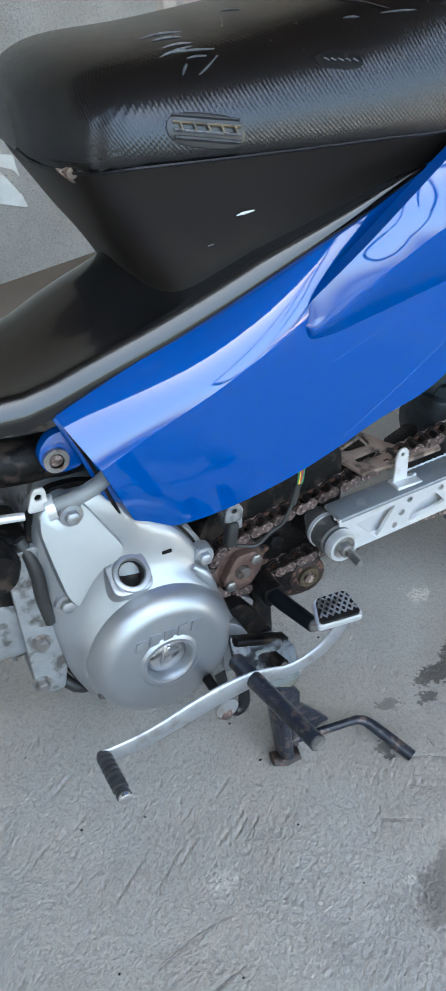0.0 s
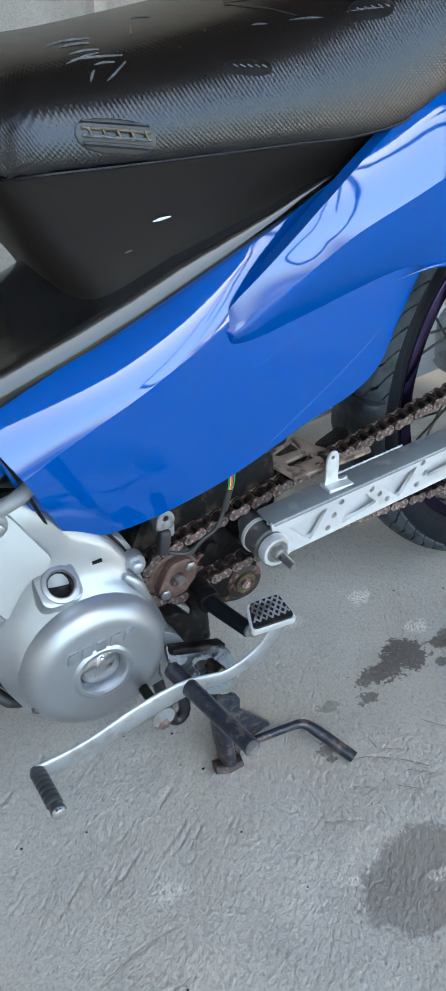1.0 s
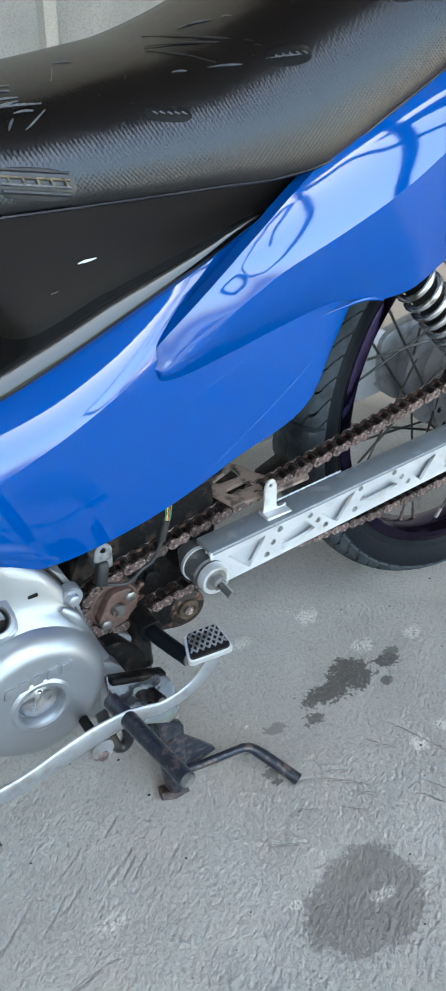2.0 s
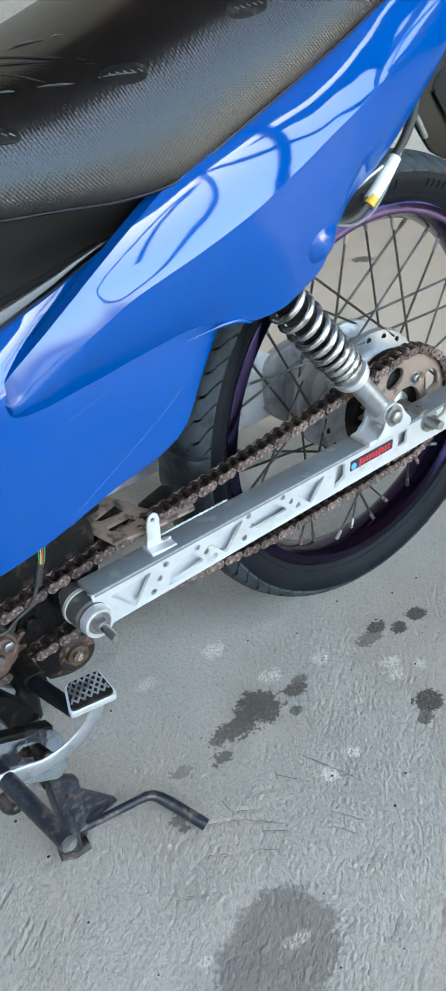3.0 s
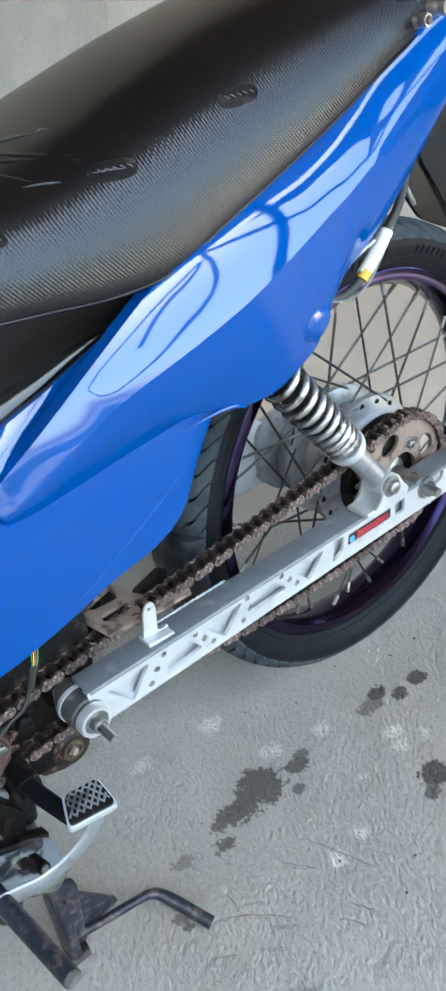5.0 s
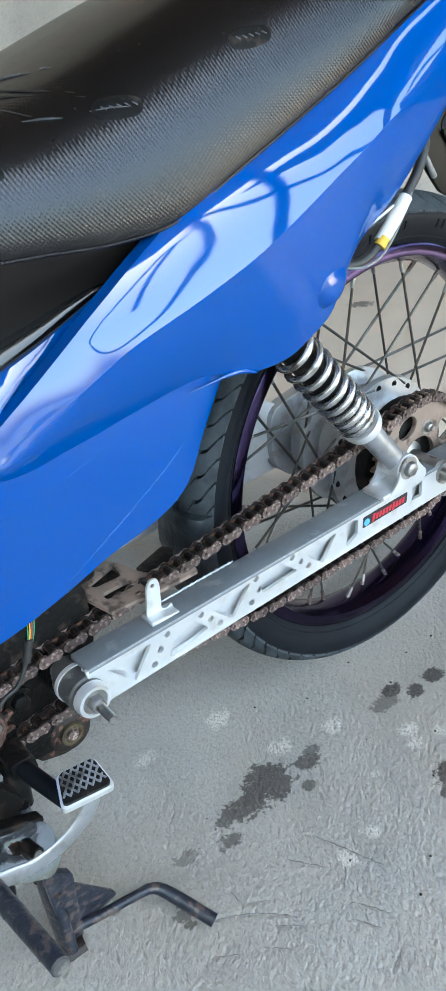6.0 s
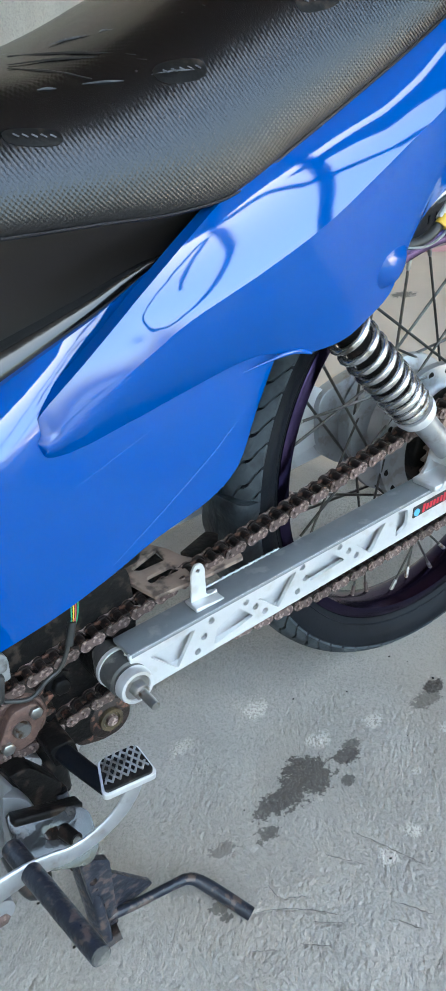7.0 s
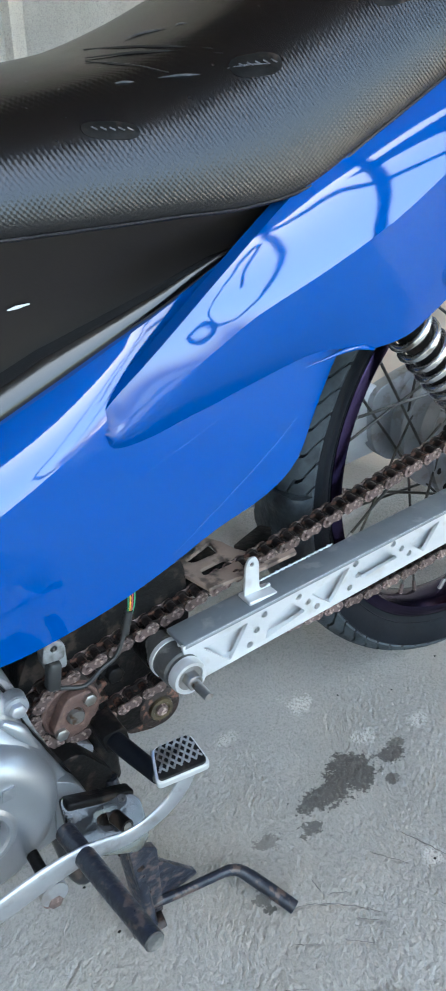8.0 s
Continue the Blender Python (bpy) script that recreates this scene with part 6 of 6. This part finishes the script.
    part("hose_clamp", join(turned([(0, 0.008), (0, 0.010), (0.007, 0.010), (0.007, 0.008)], (-0.268, -0.104, 0.386), (1, -0.15, 0.2), 20), plate(rounded([(-0.283, 0.388), (-0.277, 0.408), (-0.268, 0.408), (-0.266, 0.388)], 0.004), -0.108, -0.105, [circle(-0.2735, 0.400, 0.003, 10)], 0.0006)), ALLOY, bike, "bright hose clamp with a tab")
    part("control_cable", tube([(-0.40, -0.10, 0.395), (-0.33, -0.103, 0.390), (-0.285, -0.104, 0.385)], 0.0035, 8, steps=3), ALLOY, bike, "silver control cable")
    part("frame_tube", tube([(-0.50, -0.05, 0.44), (-0.36, -0.055, 0.415), (-0.24, -0.06, 0.405), (-0.14, -0.06, 0.42)], 0.019, 14, steps=3), GREASE, bike, "black frame tube")
    part("dark_hose", tube([(-0.29, -0.09, 0.355), (-0.282, -0.098, 0.33), (-0.280, -0.098, 0.30), (-0.276, -0.095, 0.27)], 0.006, 8, steps=4), RUBBER, bike)
    part("lower_hose", tube([(-0.275, -0.07, 0.19), (-0.26, -0.085, 0.175), (-0.24, -0.08, 0.165)], 0.006, 8, steps=3), RUBBER, bike)
    # neutral switch, clip and wires over the sprocket
    sw = part("wire_block", join(box((-0.092, -0.066, 0.298), (0.018, 0.020, 0.020), 0.003), plate(rounded([(-0.106, 0.304), (-0.103, 0.320), (-0.094, 0.324), (-0.086, 0.316), (-0.088, 0.303)], 0.004), -0.082, -0.078, [circle(-0.0955, 0.315, 0.003, 10)], 0.0006)), CAST, bike, "silver bracket with a black plug")
    part("plug", box((-0.098, -0.080, 0.290), (0.011, 0.012, 0.026), 0.003, (0, 8, 0)), RUBBER, sw)
    part("wire", tube([(-0.095, -0.084, 0.278), (-0.075, -0.086, 0.272), (-0.060, -0.087, 0.283), (-0.047, -0.088, 0.291), (-0.038, -0.088, 0.312), (-0.034, -0.088, 0.331)], 0.0019, 8, steps=4), RUBBER, sw, "black sheathed wire")
    for k, m in enumerate((GREEN, YELLOW, PALERED, GREEN)):
        part("wire", tube([(-0.0355 + 0.0014 * k, -0.089, 0.326), (-0.0345 + 0.0018 * k, -0.090, 0.336), (-0.032 + 0.0022 * k, -0.086, 0.352)], 0.0006, 6, steps=3), m, sw)
    part("sleeve", tube([(-0.0385, -0.0885, 0.309), (-0.034, -0.089, 0.330)], 0.0034, 10), RUBBER, sw)
    part("lower_bracket", plate(rounded([(-0.112, 0.190), (-0.080, 0.200), (-0.066, 0.190), (-0.070, 0.176), (-0.100, 0.165)], 0.005), -0.070, -0.060, [circle(-0.098, 0.180, 0.004, 10)], 0.001), CAST, bike)


engine()


# ---- controls and stand ----
def gear_lever():
    p = [(-0.268, -0.180, 0.185), (-0.245, -0.180, 0.186), (-0.219, -0.180, 0.190), (-0.190, -0.180, 0.198), (-0.160, -0.180, 0.2055), (-0.130, -0.179, 0.2080), (-0.111, -0.178, 0.2045), (-0.094, -0.178, 0.2010), (-0.072, -0.179, 0.2060), (-0.054, -0.181, 0.2190), (-0.044, -0.183, 0.2350), (-0.041, -0.184, 0.2480)]
    lev = part("gear_lever", tube(p, [0.0062, 0.0062, 0.0065, 0.0075, 0.0072, 0.0058, 0.0052, 0.0048, 0.0046, 0.0045, 0.0045], 14, flat=(0.42, 1.5), steps=4), DULL, bike, "bent polished steel heel-and-toe gear lever", 60)
    part("boss", turned([(0.0, 0.0045), (0.0, 0.0105), (0.016, 0.0105), (0.016, 0.0)], (-0.152, -0.178, 0.182), (0, 1, 0), 24), DULL, lev)
    part("clamp_bolt", hexbolt((-0.152, -0.174, 0.174), 0.006, 0.005), RUST, lev, "rusty clamp bolt")
    part("shaft", turned([(-0.170, 0), (-0.170, 0.0048), (-0.06, 0.0048), (-0.06, 0)], (-0.152, 0, 0.182), (0, 1, 0), 16), GREASE, lev)
    prof = [(0.0, 0.0), (0.0, 0.0050)]
    for k in range(7):
        o = 0.004 + 0.0052 * k
        prof += [(o, 0.0068), (o + 0.0028, 0.0068), (o + 0.0034, 0.0050), (o + 0.0048, 0.0050)]
    prof += [(0.043, 0.0064), (0.046, 0.0064), (0.046, 0.0)]
    part("toe_rubber", turned(prof, (-0.268, -0.178, 0.188), (0.03, -1, -0.03), 20), TOE, lev, "ribbed black rubber toe piece", 30)
    part("toe_pin", turned([(0.046, 0), (0.046, 0.0058), (0.049, 0.0058), (0.050, 0.004), (0.050, 0)], (-0.268, -0.178, 0.188), (0.03, -1, -0.03), 16), POLISH, lev, "bright pin end")
    # heel pad: metal tray, rubber, raised lattice
    m = Matrix.Translation((-0.0480, -0.1800, 0.2560)) @ Euler((radians(15), radians(-5), radians(-9))).to_matrix().to_4x4()
    shape = rounded([(-0.0215, -0.0135), (0.0215, -0.0140), (0.0165, 0.0150), (-0.0150, 0.0145)], 0.005)

    def flatplate(pts, z0, z1, bev):
        bm = plate(pts, z0, z1, bevel=bev)
        bm.transform(Matrix(((1, 0, 0, 0), (0, 0, 1, 0), (0, 1, 0, 0), (0, 0, 0, 1))))
        bm.transform(m)
        return bm
    part("pad_tray", flatplate(shape, -0.005, 0.002, 0.0015), ALLOY, lev, "bright metal tray")
    small = [(x * 0.90, y * 0.88) for x, y in shape]
    part("pad_rubber", flatplate(small, 0.0015, 0.0055, 0.001), GREASE, lev, "dark rubber heel pad")
    bms = []
    for s in (-1, 1):
        for k in range(-6, 7):
            c = k * 0.0058
            ends = []
            for t in np.linspace(-0.05, 0.05, 101):
                x, y = c + t * 0.75, s * t
                if -0.0180 + 0.2 * (y + 0.0125) < x < 0.0180 - 0.15 * (y + 0.0125) and -0.0090 < y < 0.0130:
                    ends.append((x, y))
            if len(ends) > 4:
                a, b = ends[0], ends[-1]
                bar = tube([(a[0], a[1], 0.0062), (b[0], b[1], 0.0062)], 0.0009, 6)
                bar.transform(m)
                bms.append(bar)
    part("pad_lattice", join(*bms), CAST, lev, "raised worn lattice")


gear_lever()


def foot_rest():
    r = part("foot_rest", tube([(-0.1285, -0.150, 0.2035), (-0.1275, -0.180, 0.2085), (-0.1255, -0.220, 0.2145), (-0.1230, -0.2735, 0.2230)], [0.0080, 0.0080, 0.0076, 0.0072], 18, steps=3), STAND, bike, "bare black steel foot-rest tube without its rubber", 50)
    part("tube_end", turned([(0, 0), (0, 0.0068), (0.0012, 0.0060), (0.0012, 0)], (-0.1230, -0.2735, 0.2230), (0.005, -0.100, 0.015), 18), BOSS, r, "worn tube end")
    # pillion peg stub
    stub = part("peg_stub", tube([(-0.056, -0.088, 0.207), (-0.054, -0.110, 0.210), (-0.048, -0.150, 0.214)], [0.0080, 0.0080, 0.0074], 16, steps=2), WALLRUB, bike, "short black peg stub")
    part("stub_tip", turned([(0, 0), (0, 0.0070), (0.005, 0.006), (0.005, 0)], (-0.048, -0.148, 0.2135), (0.1, -1, 0.06), 14), STEEL, stub, "bare metal tip")
    part("stub_base", plate(rounded([(-0.068, 0.217), (-0.046, 0.218), (-0.042, 0.198), (-0.064, 0.195)], 0.006), -0.092, -0.062, bevel=0.002), GREASE, stub)
    # stand bracket
    b = part("stand_bracket", plate(rounded([(-0.122, 0.170), (-0.119, 0.209), (-0.064, 0.188), (-0.058, 0.180), (-0.060, 0.152), (-0.072, 0.143), (-0.086, 0.148), (-0.112, 0.158)], 0.005), -0.142, -0.136, [circle(-0.0885, 0.178, 0.005, 12, 1.9, 1.0, -0.3)], 0.0015), OILY, bike, "oily glossy black stand bracket")
    b.data.transform(Matrix.Translation((0, -0.139, 0.170)) @ Matrix.Rotation(radians(-38), 4, "X") @ Matrix.Translation((0, 0.139, -0.170)))
    part("pin", turned([(0, 0), (0, 0.0062), (0.016, 0.0058), (0.016, 0)], (-0.082, -0.136, 0.176), (0.2, -1, 0.1), 14), GREASE, b)
    part("pin_tip", turned([(0.0155, 0), (0.0155, 0.0040), (0.0166, 0.0034), (0.0166, 0)], (-0.082, -0.136, 0.176), (0.2, -1, 0.1), 14), STEEL, b, "bright pin end")
    part("bracket_flange", box((-0.089, -0.122, 0.1900), (0.060, 0.014, 0.007), 0.002, (-10, 19, 0)), GREASE, b)
    part("frame_leg", tube([(-0.050, -0.025, 0.33), (-0.052, -0.032, 0.25), (-0.053, -0.050, 0.19), (-0.055, -0.062, 0.14)], [0.014, 0.014, 0.014, 0.014], 14), GREASE, bike, "greasy lower frame tube")
    part("engine_mount", plate(rounded([(-0.125, 0.20), (-0.085, 0.205), (-0.055, 0.165), (-0.075, 0.14), (-0.13, 0.15)], 0.01), -0.085, -0.045, bevel=0.002), GREASE, bike)


foot_rest()


def centre_stand():
    st = part("centre_stand", tube([(-0.060, -0.075, 0.155), (-0.058, -0.095, 0.10), (-0.056, -0.115, 0.045), (-0.055, -0.126, 0.012)], [0.0125, 0.0125, 0.012, 0.0115], 14, flat=(0.62, 1.25), steps=2), STAND, bike, "rust-stained black centre stand", 50)
    part("leg_web", plate(rounded([(-0.068, 0.118), (-0.0545, 0.012), (-0.037, 0.010), (-0.040, 0.098)], 0.004), -0.124, -0.117, [circle(-0.057, 0.082, 0.004, 10), circle(-0.052, 0.045, 0.0035, 10)], 0.0012), STAND, st, "rusty pressed leg web")
    part("foot", tube([(-0.070, -0.124, 0.008), (-0.055, -0.127, 0.0065), (-0.040, -0.130, 0.009)], [0.006, 0.0075, 0.006], 10, flat=(1.5, 0.85)), DARKRUST, st)
    part("spread_plate", plate(rounded([(-0.058, 0.11), (-0.038, 0.075), (0.005, 0.028), (-0.04, 0.018), (-0.058, 0.03)], 0.006), -0.120, -0.114, bevel=0.001), STAND, st)
    part("foot_lever", tube([(-0.052, -0.118, 0.020), (-0.020, -0.126, 0.024), (0.015, -0.134, 0.030), (0.033, -0.139, 0.031), (0.045, -0.152, 0.024), (0.066, -0.190, 0.0085)], [0.005, 0.0048, 0.0048, 0.0055, 0.0068, 0.0068], 12, steps=3), STAND, st, "worn black foot lever")
    part("far_leg", tube([(-0.060, 0.075, 0.155), (-0.058, 0.115, 0.06), (-0.055, 0.150, 0.012)], 0.0125, 12), DARKRUST, st)
    part("cross_tube", tube([(-0.058, -0.10, 0.085), (-0.058, 0.10, 0.085)], 0.010, 12), DARKRUST, st)
    part("return_hook", tube([(-0.118, -0.085, 0.150), (-0.112, -0.090, 0.110), (-0.104, -0.092, 0.075), (-0.095, -0.093, 0.068), (-0.088, -0.093, 0.080), (-0.092, -0.092, 0.11)], 0.0065, 10, steps=3), GLOSS, st, "black return spring hook")


centre_stand()
